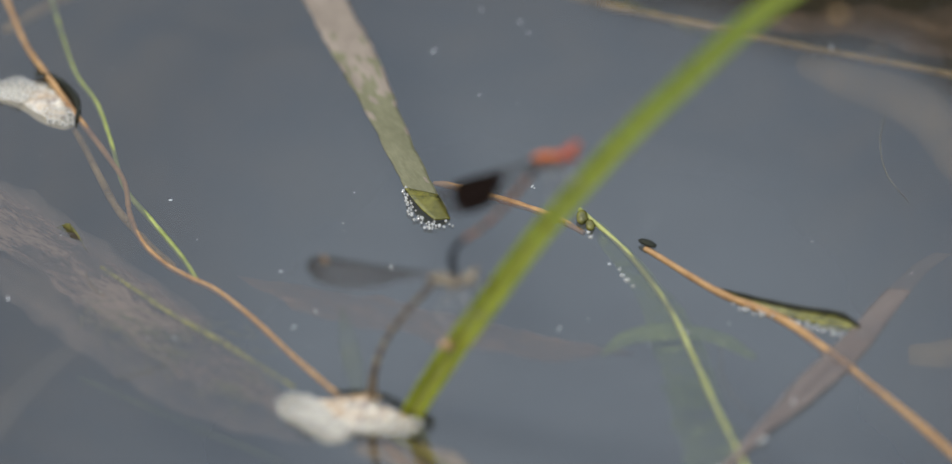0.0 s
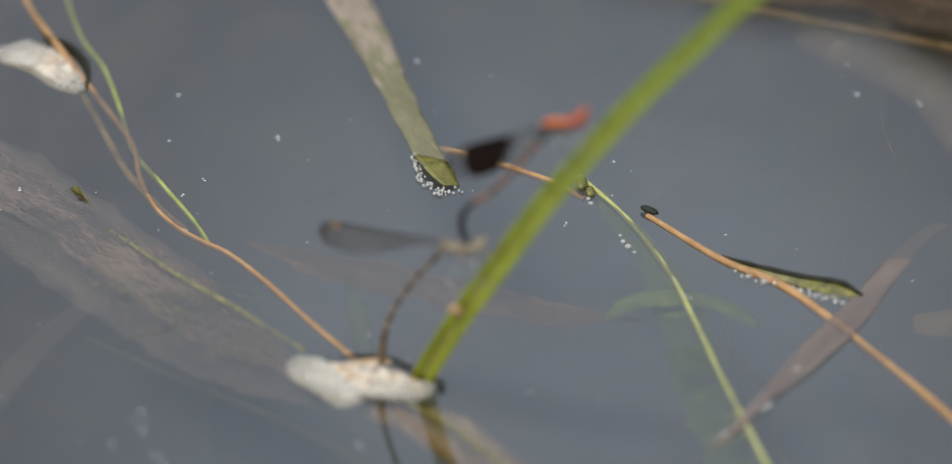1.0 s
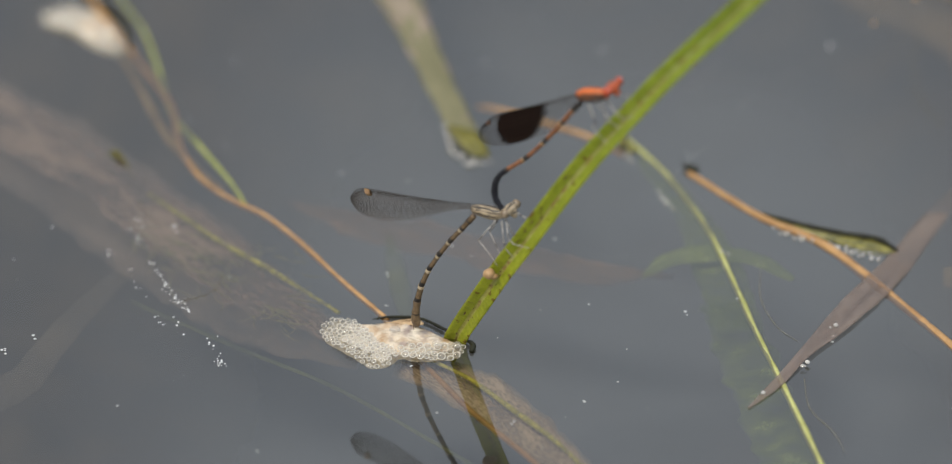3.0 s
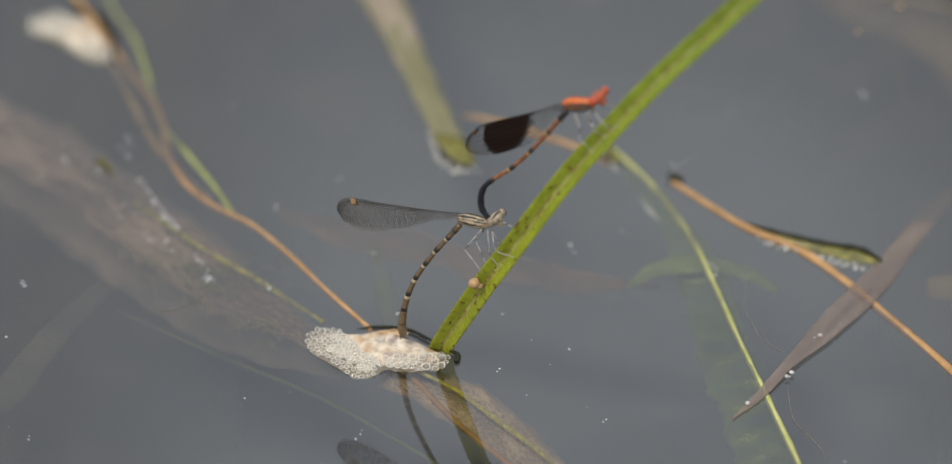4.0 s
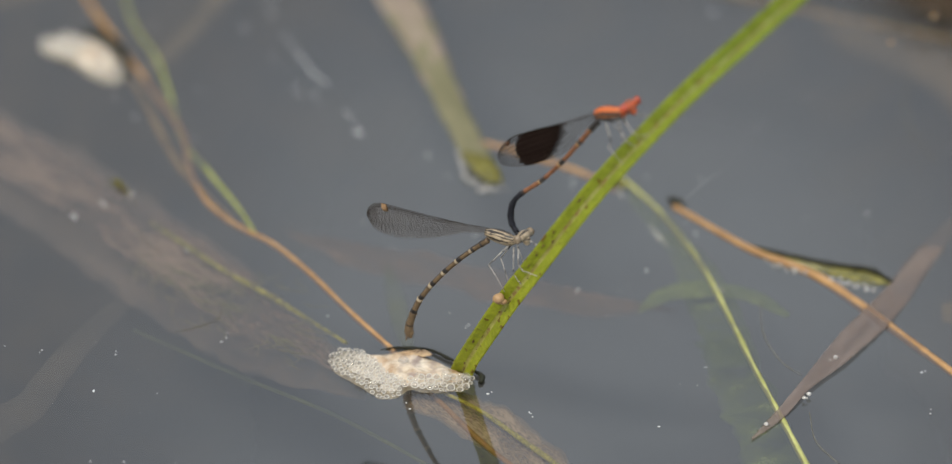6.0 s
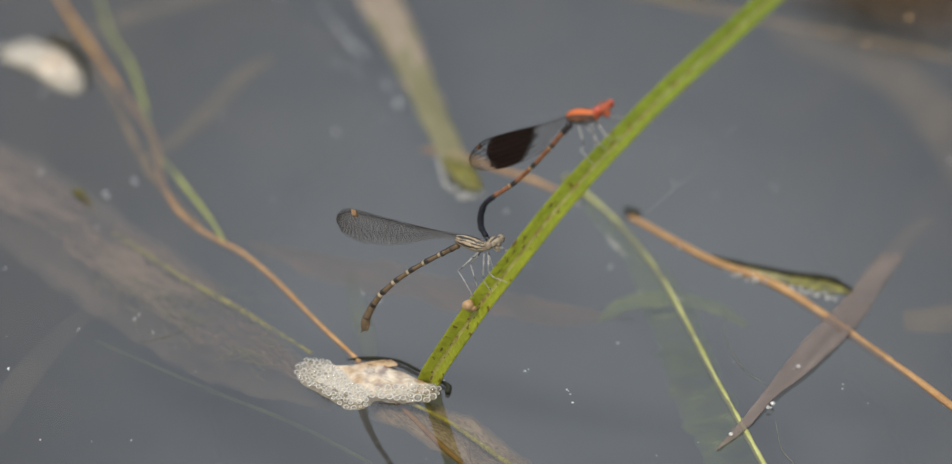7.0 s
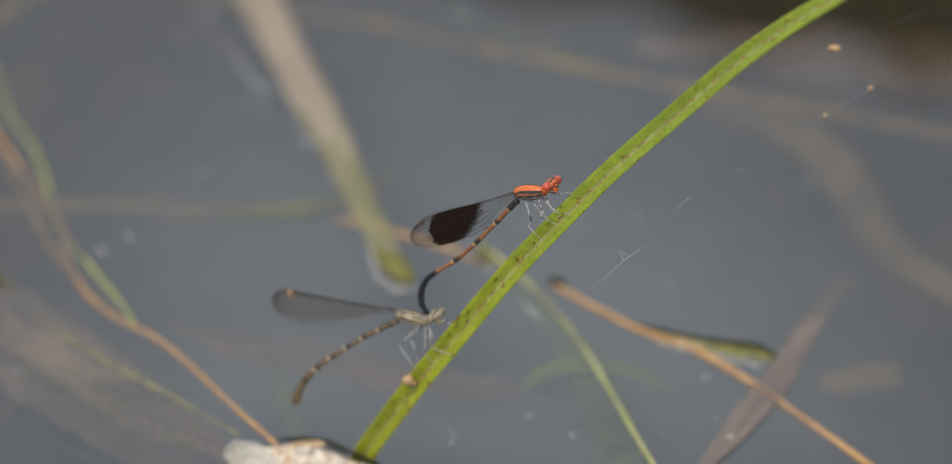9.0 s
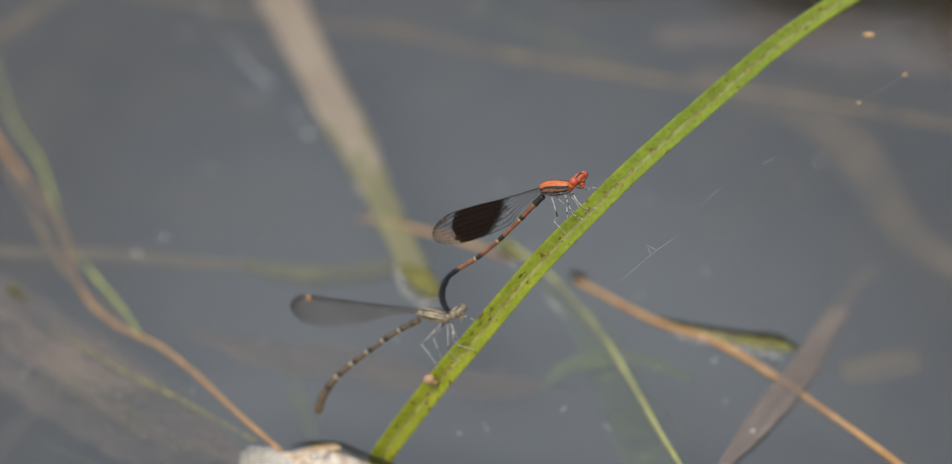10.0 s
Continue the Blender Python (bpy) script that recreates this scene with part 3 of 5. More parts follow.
def wing(root, name, hinge, upper, lower, y, swing, fan, skin, stigma):
    """One wing in its own space, the hinge at its origin. upper and lower: its edges (mm)."""
    hv = flat(hinge, y)
    up = soft_line([flat(q) - flat(hinge) for q in upper], 6)
    lo = soft_line([flat(q) - flat(hinge) for q in lower], 6)
    nu, nv = 34, 8
    at = lambda u, v: lerp_list(up, u).lerp(lerp_list(lo, u), v) + Vector((0, 0.10 * math.sin(v * 9.4) * (1 - abs(2 * u - 1)), 0))
    bm = bmesh.new()
    g = [[bm.verts.new(at(i / nu, k / nv) * MM) for k in range(nv + 1)] for i in range(nu + 1)]
    for i in range(nu):
        for k in range(nv):
            bm.faces.new((g[i][k], g[i + 1][k], g[i + 1][k + 1], g[i][k + 1]))
    w = part(name, bm, skin, root, m=Matrix.Translation(hv * MM) @ pose(0, 0, 0, 0, swing, fan))
    bm = bmesh.new()
    for v, r in ((0, 0.038), (0.10, 0.032), (0.26, 0.024), (0.42, 0.024), (0.58, 0.022), (0.74, 0.02), (0.88, 0.018), (1, 0.018)):
        r *= (0.45 if v > 0.8 else 0.65) if skin is F_SKIN and v > 0.05 else 1
        tube(bm, [at(i / 40 * (1 if v in (0, 1) else 0.88 + 0.05 * math.sin(v * 40)), v) for i in range(41)], [r * 0.3, r * 0.75, r, r * 0.9, r * 0.6], 4)
    rnd = random.Random(6 + int(100 * (y + 1)))
    cross = 0.021 if skin is F_SKIN else 0.014
    levels = [0, 0.10, 0.26, 0.42, 0.58, 0.74, 0.88, 1]
    for a, b in zip(levels, levels[1:]):
        u = 0.22 + rnd.random() * 0.03
        while u < 0.985:
            tube(bm, [at(u, a), at(u + 0.004, (a + b) / 2), at(min(1, u + 0.006), b)], [cross, cross], 3)
            u += (0.026 if skin is F_SKIN else 0.034) + rnd.random() * 0.016
    tube(bm, [at(1, k / 10) for k in range(11)], [0.014, 0.014], 4)
    part("vein_net", bm, VEIN, w, "fine dark net of veins")
    bm = bmesh.new()
    q = [[bm.verts.new((at(stigma + 0.035 * i / 3, 0.0 + 0.13 * k) + Vector((0, dy, 0))) * MM) for k in (0, 1)] for dy in (-0.06, 0.06) for i in range(4)]
    for s in (0, 4):
        for i in range(3):
            bm.faces.new((q[s + i][0], q[s + i + 1][0], q[s + i + 1][1], q[s + i][1]))
    for i in range(3):
        bm.faces.new((q[i][0], q[i + 1][0], q[4 + i + 1][0], q[4 + i][0]))
        bm.faces.new((q[i][1], q[4 + i][1], q[4 + i + 1][1], q[i + 1][1]))
    part("stigma", bm, STIGMA if skin is F_SKIN else M_STIGMA, w, "small wing spot")
    return w


def barrel(axis, radii, bands, sides=56, steps=14):
    """A thorax: a round body along the axis (mm points), with stripes lengthwise. bands: material number by angle from the back, in 28 steps a side."""
    bm = bmesh.new()
    p = soft_line([flat(q) for q in axis], steps // (len(axis) - 1))
    n = len(p)
    rings = []
    for i, c in enumerate(p):
        t = i / (n - 1)
        d = (p[min(i + 1, n - 1)] - p[max(i - 1, 0)]).normalized()
        side = Vector((0, 1, 0))
        up = side.cross(d) * -1
        if up.z < 0:
            up = -up
        r = lerp_list(radii, t)
        rings.append([bm.verts.new((c + up * r * 1.05 * math.cos(k * math.tau / sides) + side * r * 0.86 * math.sin(k * math.tau / sides)) * MM) for k in range(sides)])
    for i in range(n - 1):
        for k in range(sides):
            f = bm.faces.new((rings[i][k], rings[i][(k + 1) % sides], rings[i + 1][(k + 1) % sides], rings[i + 1][k]))
            b = min(k, sides - 1 - k) + 1.7 * noise.noise(Vector((i * 0.35, k * 0.2, 4)))
            f.material_index = bands[int(min(27, max(0, round(b))))]
    bm.faces.new(rings[0])
    bm.faces.new(rings[-1])
    return bm


def head(root, at, skin, dark, eye_skin, half=1.62):
    c = flat(at)
    bm = bmesh.new()
    tube(bm, [c + Vector((0, y, 0.12 * math.cos(y * 1.2))) for y in (-half, -half * 0.6, -0.4, 0, 0.4, half * 0.6, half)], [0.55, 0.62, 0.74, 0.78, 0.74, 0.62, 0.55], 14,
         slot=lambda t: 0)
    ball(bm, c + Vector((0.55, 0, -0.45)), (0.55, 0.72, 0.6))
    ball(bm, c + Vector((0.75, 0, -0.85)), (0.36, 0.45, 0.34))
    for f in bm.faces:
        m = f.calc_center_median() / MM - c
        if -0.1 < m.x < 0.28 and m.z > 0.1 or (m.x < -0.25 and -0.45 < m.z < 0.3) or (m.x > 0.5 and abs(m.z + 0.2) < 0.09):
            f.material_index = 1
    h = part("head", bm, [skin, dark], root)
    for s in (-1, 1):
        bm = bmesh.new()
        ball(bm, c + Vector((0.0, s * half, 0.08)), (0.64, 0.56, 0.68), 16, 10)
        part("eye", bm, eye_skin, h)
        bm = bmesh.new()
        b = c + Vector((0.55, s * 0.55, 0.35))
        tube(bm, [b, b + Vector((0.3, s * 0.3, 0.35)), b + Vector((0.8, s * 0.7, 0.55))], [0.07, 0.02], 5)
        part("antenna", bm, dark, h)
    return h


def leg(root, pts, skin, r=0.095):
    """A leg through its joints (mm), with fine bristles on the shank."""
    bm = bmesh.new()
    p = [Vector(q) for q in pts]
    for i in range(len(p) - 1):
        k = 1 - 0.25 * i
        tube(bm, [p[i], p[i].lerp(p[i + 1], 0.5), p[i + 1]], [r * k, r * k * 0.8, r * k * 0.66], 6)
        ball(bm, p[i + 1], (r * k * 0.8,) * 3, 6, 4)
    for i in range(1, len(p) - 1):
        for k in range(1, 6):
            q = p[i].lerp(p[i + 1], k / 6)
            o = Vector((0.3, (-1) ** k * 0.25, -0.1))
            tube(bm, [q, q + o * 0.6, q + o], [0.022, 0.008], 3)
    return part("leg", bm, skin, root)


SEGMENTS = [1.4, 2.0, 3.4, 3.4, 3.4, 3.4, 2.9, 2.2, 2.1]
# seconds, root of the abdomen (mm), and how steeply each segment hangs, in degrees
ABDOMEN = [
    (0, -0.79, -1.7, 54, 54, 53, 57, 60, 68, 76, 83, 88),
    (4.4, -0.79, -1.7, 54, 54, 53, 57, 60, 68, 76, 83, 88),
    (5.0, -0.6, -1.6, 48, 48, 52, 57, 62, 69, 76, 81, 90),
    (5.5, -0.6, -1.7, 46, 46, 51, 55, 60, 66, 75, 79, 90),
    (7.0, -0.6, -1.5, 42, 42, 42, 45, 48, 54, 63, 73, 82),
    (7.5, -0.6, -1.5, 38, 38, 40, 42, 47, 55, 63, 67, 74),
    (8.5, -0.7, -1.6, 39, 39, 40, 42, 43, 48, 58, 68, 76),
    (9.5, -0.75, -1.65, 39, 39, 43, 46, 47, 50, 59, 68, 78),
    (10, -0.75, -1.65, 39, 39, 43, 46, 47, 50, 59, 68, 78),
]
FEMALE_UPPER = [(-0.6, 0.2), (-7.0, -1.0), (-13.6, -2.0), (-19.4, -2.85), (-21.2, -4.0), (-21.7, -5.2)]
FEMALE_LOWER = [(-0.6, -0.4), (-5.1, -2.1), (-10.0, -4.7), (-16.0, -6.8), (-20.0, -6.8), (-21.7, -5.3)]
MALE_UPPER = [(16.9, 24.0), (10.9, 20.6), (6.1, 18.1), (2.5, 15.9), (0.6, 13.6), (0.18, 12.3)]
MALE_LOWER = [(16.9, 23.2), (13.9, 19.6), (12.3, 16.8), (7.8, 13.6), (4.2, 11.8), (1.1, 11.2), (0.18, 12.2)]


def female_damselfly():
    root = thing("damselfly", PAIR, "cream and black striped female damselfly with abdomen bent down", "damselfly", "damselfly pair")
    thorax = part("thorax", barrel([(-1.0, -0.5), (1.0, -0.3), (3.0, -0.15), (4.3, 0.1)], [0.55, 0.86, 1.0, 1.05, 0.96, 0.76, 0.5],
                  [1, 1, 1, 0, 0, 1, 1, 1, 0, 0, 1, 1, 0, 0, 0, 1, 1, 0, 0, 1, 0, 0, 0, 1, 1, 0, 0, 0]), [F_PALE, F_DARK], root, "cream thorax with black stripes")
    part("neck", rod(soft_line([flat((4.0, 0.2)), flat((4.8, 0.8)), flat((5.3, 1.1))], 3), [0.5, 0.42], 10), F_PALE, root)
    head(root, (5.45, 1.25), F_PALE, F_DARK, F_EYE, 1.75)
    for i, (y, swing, fan) in enumerate(((-0.42, -0.3, -1.2), (-0.16, 0.7, -0.5), (0.16, 1.3, 0.5), (0.42, 0.1, 1.2))):
        wing(root, "forewing" if i in (0, 3) else "hindwing", (0.2, 0.0), FEMALE_UPPER, FEMALE_LOWER, y, swing, fan, F_SKIN, 0.565)
    segs = []
    for i, ln in enumerate(SEGMENTS):
        r = [0.48, 0.44, 0.40, 0.39, 0.40, 0.43, 0.50, 0.60, 0.60][i]
        ends = [r * 1.02, r * 0.92, r * 0.90, r * 0.98, r * 1.06] if i < 8 else [r, r * 1.12, r * 1.12, r * 0.95, r * 0.5]
        pale = 0.13 if 1 < i < 7 else 0.0
        band = 0.77 if i < 7 else 0.92
        bm = rod([Vector((-ln * t / 12 * 1.02, 0, 0)) for t in range(13)], ends, 14,
                 slot=lambda t, pale=pale, band=band: 2 if t < pale else (1 if t > band else 0))
        for f in bm.faces:
            c = f.calc_center_median() / MM
            if f.material_index == 0 and c.z > 0.72 * r * 0.9:
                f.material_index = 1
        segs.append(part("abdomen_segment", bm, [F_BROWN, F_DARK, F_PALE], root))
    bm = bmesh.new()
    ball(bm, (-1.3, 0, -0.42), (1.0, 0.36, 0.42))
    for s in (-1, 1):
        tube(bm, [Vector((-1.8, s * 0.2, 0.1)), Vector((-2.3, s * 0.3, 0.12)), Vector((-2.75, s * 0.28, 0.05))], [0.16, 0.05], 6)
    part("ovipositor", bm, F_BROWN, segs[-1], "dark egg-laying tip")
    legs = [[(3.2, -0.4, -1.1), (0.6, -1.0, -4.9), (2.6, -1.5, -6.2), (4.5, -2.1, -7.6)],
            [(3.3, 0.4, -1.1), (1.6, 0.6, -4.0), (3.4, -0.2, -6.0), (4.6, -0.9, -7.2)],
            [(4.2, -0.4, -0.9), (5.0, -1.2, -3.9), (5.4, -1.5, -4.6), (7.0, -2.0, -5.4)],
            [(4.3, 0.4, -0.9), (5.6, 0.2, -2.8), (7.0, -0.6, -3.4), (8.6, -1.0, -3.0)],
            [(4.9, -0.3, -0.6), (6.0, -1.6, -2.7), (7.2, -2.2, -3.0), (10.0, -2.45, -2.8)],
            [(5.2, 0.3, 0.2), (6.8, 0.0, 0.9), (8.3, -0.6, 1.0), (9.6, -1.2, 0.6)]]
    for pts in legs:
        leg(root, pts, F_LEG, 0.135)
    return root, segs


def male_damselfly():
    root = thing("damselfly", PAIR, "orange male damselfly with black-banded wings holding the female by the neck", "damselfly", "damselfly pair")
    part("thorax", barrel([(16.9, 23.6), (18.3, 24.2), (20.0, 24.7), (21.5, 25.2)], [0.72, 1.0, 1.14, 1.18, 1.12, 0.95, 0.7],
         [1, 1, 0, 0, 0, 0, 0, 0, 0, 0, 1, 1, 1, 1, 3, 3, 1, 1, 1, 2, 2, 1, 1, 2, 2, 2, 2, 2]), [M_ORANGE, F_DARK, M_GREY, M_BROWN], root, "orange thorax with a black side stripe")
    part("neck", rod(soft_line([flat((21.6, 25.3)), flat((22.2, 26.0)), flat((22.6, 26.6))], 3), [0.55, 0.45], 10), M_ORANGE, root)
    head(root, (22.65, 26.75), M_RED, F_DARK, M_EYE, 1.75)
    for i, (y, swing, fan) in enumerate(((-0.42, -0.1, -1.0), (-0.16, 0.25, -0.4), (0.16, 0.15, 0.4), (0.42, -0.2, 1.0))):
        wing(root, "forewing" if i in (0, 3) else "hindwing", (17.4, 24.0), MALE_UPPER, MALE_LOWER, y, swing, fan, M_SKIN, 0.66)
    line = soft_line([flat(q) for q in [(17.2, 22.6), (15.8, 20.7), (13.7, 17.7), (11.0, 14.1), (8.0, 10.6), (4.9, 7.8), (3.4, 6.1), (2.8, 4.3), (2.95, 2.4), (3.85, 1.1)]], 12)
    cuts = [0, 10, 22, 36, 49, 61, 76, 90, 100, 108]
    for i in range(9):
        pts = line[cuts[i]:cuts[i + 1] + 1]
        r = [0.50, 0.40, 0.36, 0.35, 0.36, 0.42, 0.51, 0.51, 0.43][i]
        skin = [M_BROWN, F_DARK, GALL] if i < 5 else [M_BLACK, M_BLACK, M_BLACK]
        ends = [r * 1.03, r * 0.93, r * 0.93, r * 1.06]
        part("abdomen_segment", rod(pts, ends, 14, slot=lambda t: 2 if t < 0.05 else (1 if t > 0.80 else 0)), skin if i else [F_DARK] * 3, root)
    bm = bmesh.new()
    for s in (-1, 1):
        tube(bm, [Vector((3.8, s * 0.25, 1.2)), Vector((4.3, s * 0.4, 0.7)), Vector((4.6, s * 0.2, 0.4))], [0.2, 0.08], 6)
    part("clasper", bm, M_BLACK, root)
    legs = [[(18.9, -0.5, 23.0), (20.4, -1.2, 20.7), (20.1, -1.5, 19.8), (22.9, -1.9, 18.2)],
            [(19.1, 0.5, 23.0), (20.9, 0.8, 21.6), (21.6, 0.0, 20.0), (23.2, -0.8, 19.4)],
            [(21.0, -0.5, 23.9), (22.0, -1.0, 22.6), (23.0, -1.4, 21.6), (24.7, -1.8, 21.5)],
            [(21.1, 0.5, 23.9), (22.4, 0.4, 23.0), (23.6, -0.4, 22.2), (25.0, -1.0, 22.4)],
            [(22.0, -0.4, 24.6), (23.2, -1.0, 23.7), (24.6, -1.5, 23.1), (27.2, -2.0, 23.9)],
            [(22.3, 0.3, 25.2), (24.0, 0.2, 25.4), (25.2, -0.4, 26.2), (26.6, -0.8, 26.5)]]
    for pts in legs:
        leg(root, pts, F_LEG, 0.125)
    return root


female, female_segments = female_damselfly()
male = male_damselfly()


# ---- floating froth ----
def bubble_mesh():
    """A clear dome of 1 mm radius in a white rim."""
    me = bpy.data.meshes.new("bubble")
    bm = bmesh.new()
    bmesh.ops.create_uvsphere(bm, u_segments=12, v_segments=8, radius=0.96 * MM)
    n, k = 12, 5
    rings = [[bm.verts.new((math.cos(i * math.tau / n) * (0.90 + 0.15 * math.cos(j * math.tau / k)) * MM, math.sin(i * math.tau / n) * (0.90 + 0.15 * math.cos(j * math.tau / k)) * MM, (0.05 + 0.17 * math.sin(j * math.tau / k)) * MM)) for j in range(k)] for i in range(n)]
    for i in range(n):
        for j in range(k):
            bm.faces.new((rings[i][j], rings[(i + 1) % n][j], rings[(i + 1) % n][(j + 1) % k], rings[i][(j + 1) % k])).material_index = 1
    bm.to_mesh(me)
    bm.free()
    for f in me.polygons:
        f.use_smooth = True
    me.materials.append(CLEAR_BUBBLE)
    me.materials.append(BUBBLE_RIM)
    return me


BUBBLE = bubble_mesh()


def froth(name, ref, outline, litter, lobes, label, seed, high, most):
    """A cushion of litter inside the outline, with bubbles packed in its lobes: each an outline and the least and most radius (mm)."""
    root = thing(name, ref, label, "foam")
    rel = shifted(outline, ref[:2])
    mid = (sum(q[0] for q in rel) / len(rel), sum(q[1] for q in rel) / len(rel))
    part("film", mound([(mid[0] + 0.96 * (q[0] - mid[0]), mid[1] + 0.96 * (q[1] - mid[1])) for q in rel], 0.55, seed=seed), FILM, root, "grey-white film of fine froth")
    part("sodden_litter", mound(shifted(litter, ref[:2]), high, rings=12, rough=0.7, seed=seed + 2), SCUM, root, "cream and brown sodden litter")
    rnd = random.Random(seed)
    xs, ys = [q[0] for q in rel], [q[1] for q in rel]
    wide, deep = 0.5 * (max(xs) - min(xs)), 0.5 * (max(ys) - min(ys))
    spots = []
    for lobe, least, largest in lobes:
        poly = shifted(lobe, ref[:2])
        lx, ly = [q[0] for q in poly], [q[1] for q in poly]
        tries = 0
        while tries < 9000:
            x, y = rnd.uniform(min(lx), max(lx)), rnd.uniform(min(ly), max(ly))
            # the large ones first, the small ones fill the gaps
            r = (largest - (largest - least) * min(1, tries / 4000)) * rnd.uniform(0.85, 1.1) * (1 + 0.25 * noise.noise(Vector((x * 0.4, y * 0.3, seed))))
            tries += 1
            if inside(x, y, poly) and all(((x - a) ** 2 + 0.45 * (y - b) ** 2) > (0.9 * (r + c)) ** 2 for a, b, c in spots):
                spots.append((x, y, r))
    rnd.shuffle(spots)
    bm = bmesh.new()
    for i, (x, y, r) in enumerate(spots):
        edge = min(1.0, ((x - mid[0]) / wide) ** 2 + ((y - mid[1]) / deep) ** 2)
        z = high * (1 - edge ** 1.5) * 0.95 + r * 0.12
        m = Matrix.Translation(Vector((x, y, z)) * MM) @ Matrix.Rotation(radians(rnd.uniform(15, 42)), 4, Vector((1, rnd.uniform(-0.3, 0.3), 0)).normalized()) @ Matrix.Diagonal((r, r, r * 0.85, 1))
        if i < most:
            ob = new("bubble", BUBBLE)
            ob.parent = root
            ob.matrix_basis = m
        else:
            made = bmesh.ops.create_icosphere(bm, subdivisions=1, radius=MM)
            for v in made["verts"]:
                v.co = m @ v.co
    if bm.verts:
        tagged(part("froth", bm, FROTH, root, "mass of tiny pale bubbles"), kind="stuff")
    else:
        bm.free()
    return root


FOAM_AT = (-9.5, 3.2, 0)
FOAM = [(-19.6, 3.4), (-18.1, 6.4), (-16.0, 6.2), (-13.6, 5.3), (-10.0, 6.0), (-7.0, 6.1), (-4.3, 4.4), (-1.7, 2.0), (1.6, -0.8), (1.3, -3.8), (-0.4, -5.3), (-3.1, -5.8), (-5.5, -5.8), (-7.7, -5.2), (-9.4, -7.3), (-11.6, -8.1), (-13.6, -6.5), (-16.5, -3.0), (-18.9, -0.4)]
FOAM_LOBE = [(-19.6, 3.4), (-18.1, 6.4), (-14.8, 5.9), (-12.8, 1.8), (-12.0, -1.7), (-9.6, -3.0), (-7.9, -4.9), (-9.4, -7.3), (-11.6, -8.1), (-13.6, -6.5), (-16.5, -3.0), (-18.9, -0.4)]
FOAM_STRIP = [(-8.4, -3.9), (-6.0, -2.6), (-3.0, -2.8), (-1.1, -2.0), (1.6, -1.6), (1.3, -3.8), (-0.4, -5.3), (-3.1, -5.8), (-5.5, -5.8), (-7.7, -5.2)]
LITTER = [(-15.0, 5.2), (-12.6, 5.0), (-10.0, 5.8), (-7.0, 5.9), (-4.3, 4.2), (-1.7, 1.8), (1.2, -0.9), (0.8, -3.2), (-3.0, -4.2), (-6.0, -4.2), (-8.6, -4.6), (-10.6, -3.4), (-12.6, -1.0), (-13.6, 2.0)]
foam = froth("foam_raft", FOAM_AT, FOAM, LITTER, [(FOAM_LOBE, 0.28, 0.42), (FOAM_STRIP, 0.30, 0.60)], "raft of cream froth and sodden leaf litter on the water", 5, 0.95, 290)
# dark rod along the froth's back edge, drawn for the meniscus shadow
rim = soft_line([(x - FOAM_AT[0], y - FOAM_AT[1], z) for x, y, z in [(-12.0, 6.3, -0.1), (-9.3, 6.6, 0.2), (-4.8, 5.8, 0.35), (-1.6, 3.0, 0.4), (1.6, -0.2, 0.45), (3.0, -1.9, 0.45), (2.8, -3.4, 0.2)]], 8)
part("leaf_and_shadow_rim", rod(rim, [0.1, 0.2, 0.24, 0.24, 0.24, 0.4, 0.42], 10, wobble=0.25), RIM_DARK, foam, "dark curled rim standing in for the meniscus shadow")
for (x, y, z), (w, h), turn in (((-7.4, 4.6, 0.7), (6.0, 1.5), -10),):
    scrap = sheet([(-w / 2, -h * 0.2, -0.3), (-w / 6, -h / 2, 0), (w / 4, -h / 2, 0.1), (w / 2, -h * 0.1, -0.2)], [(-w / 2, h * 0.2, -0.3), (-w / 6, h / 2, 0.1), (w / 4, h / 2, 0), (w / 2, h * 0.1, -0.2)], 5, 0.08, 0.5, 2.2, steps=9)
    part("leaf_scrap", scrap, DEAD_LEAF, foam, "tan scrap of dead leaf", Matrix.Translation(Vector((x - FOAM_AT[0], y - FOAM_AT[1], z - 0.22)) * MM) @ pose(0, 0, 0, 0, 0, turn))
for x, y, r in ((-8.6, 1.9, 0.85), (-2.2, -2.2, 0.9), (-11.2, -2.0, 0.6), (0.6, -2.6, 0.75), (-6.4, -2.4, 0.6)):
    bm = bmesh.new()
    ball(bm, (x - FOAM_AT[0], y - FOAM_AT[1], 0.75), (r, r, r * 0.75), 14, 9)
    part("bubble", bm, CLEAR_BUBBLE, foam, "large clear bubble")

FOAM2_AT = (-57.0, 94.0, 0)
FOAM2 = [(-63.5, 98.8), (-58.8, 100.8), (-54.2, 99.3), (-50.8, 92.4), (-51.1, 85.8), (-54.7, 86.7), (-59.4, 92.2), (-63.5, 95.0)]
foam_far = froth("foam_raft", FOAM2_AT, FOAM2, [(-60, 98), (-55, 98.6), (-51.8, 93), (-51.6, 87.2), (-54.4, 88), (-58, 93)], [([(-63.5, 98.8), (-58.8, 100.8), (-56.5, 96.5), (-59.0, 92.2), (-63.5, 95.0)], 0.3, 0.5), ([(-55.5, 90.5), (-51.2, 91.0), (-51.1, 85.8), (-54.7, 86.7)], 0.3, 0.55)], "small patch of white froth caught on crossing stems", 9, 0.8, 110)
rim = soft_line([(x - FOAM2_AT[0], y - FOAM2_AT[1], 0.5) for x, y in [(-57, 101.3), (-54, 100.2), (-51.2, 95.5), (-50.2, 91), (-50.4, 87)]], 6)
part("leaf_and_shadow_rim", rod(rim, [0.2, 0.5, 0.5, 0.2], 8), RIM_DARK, foam_far, "dark wet leaf edge")

# ---- the stems and leaves on the bank side of the froth ----
LEFT_AT = (-21.1, 22.9, 0)


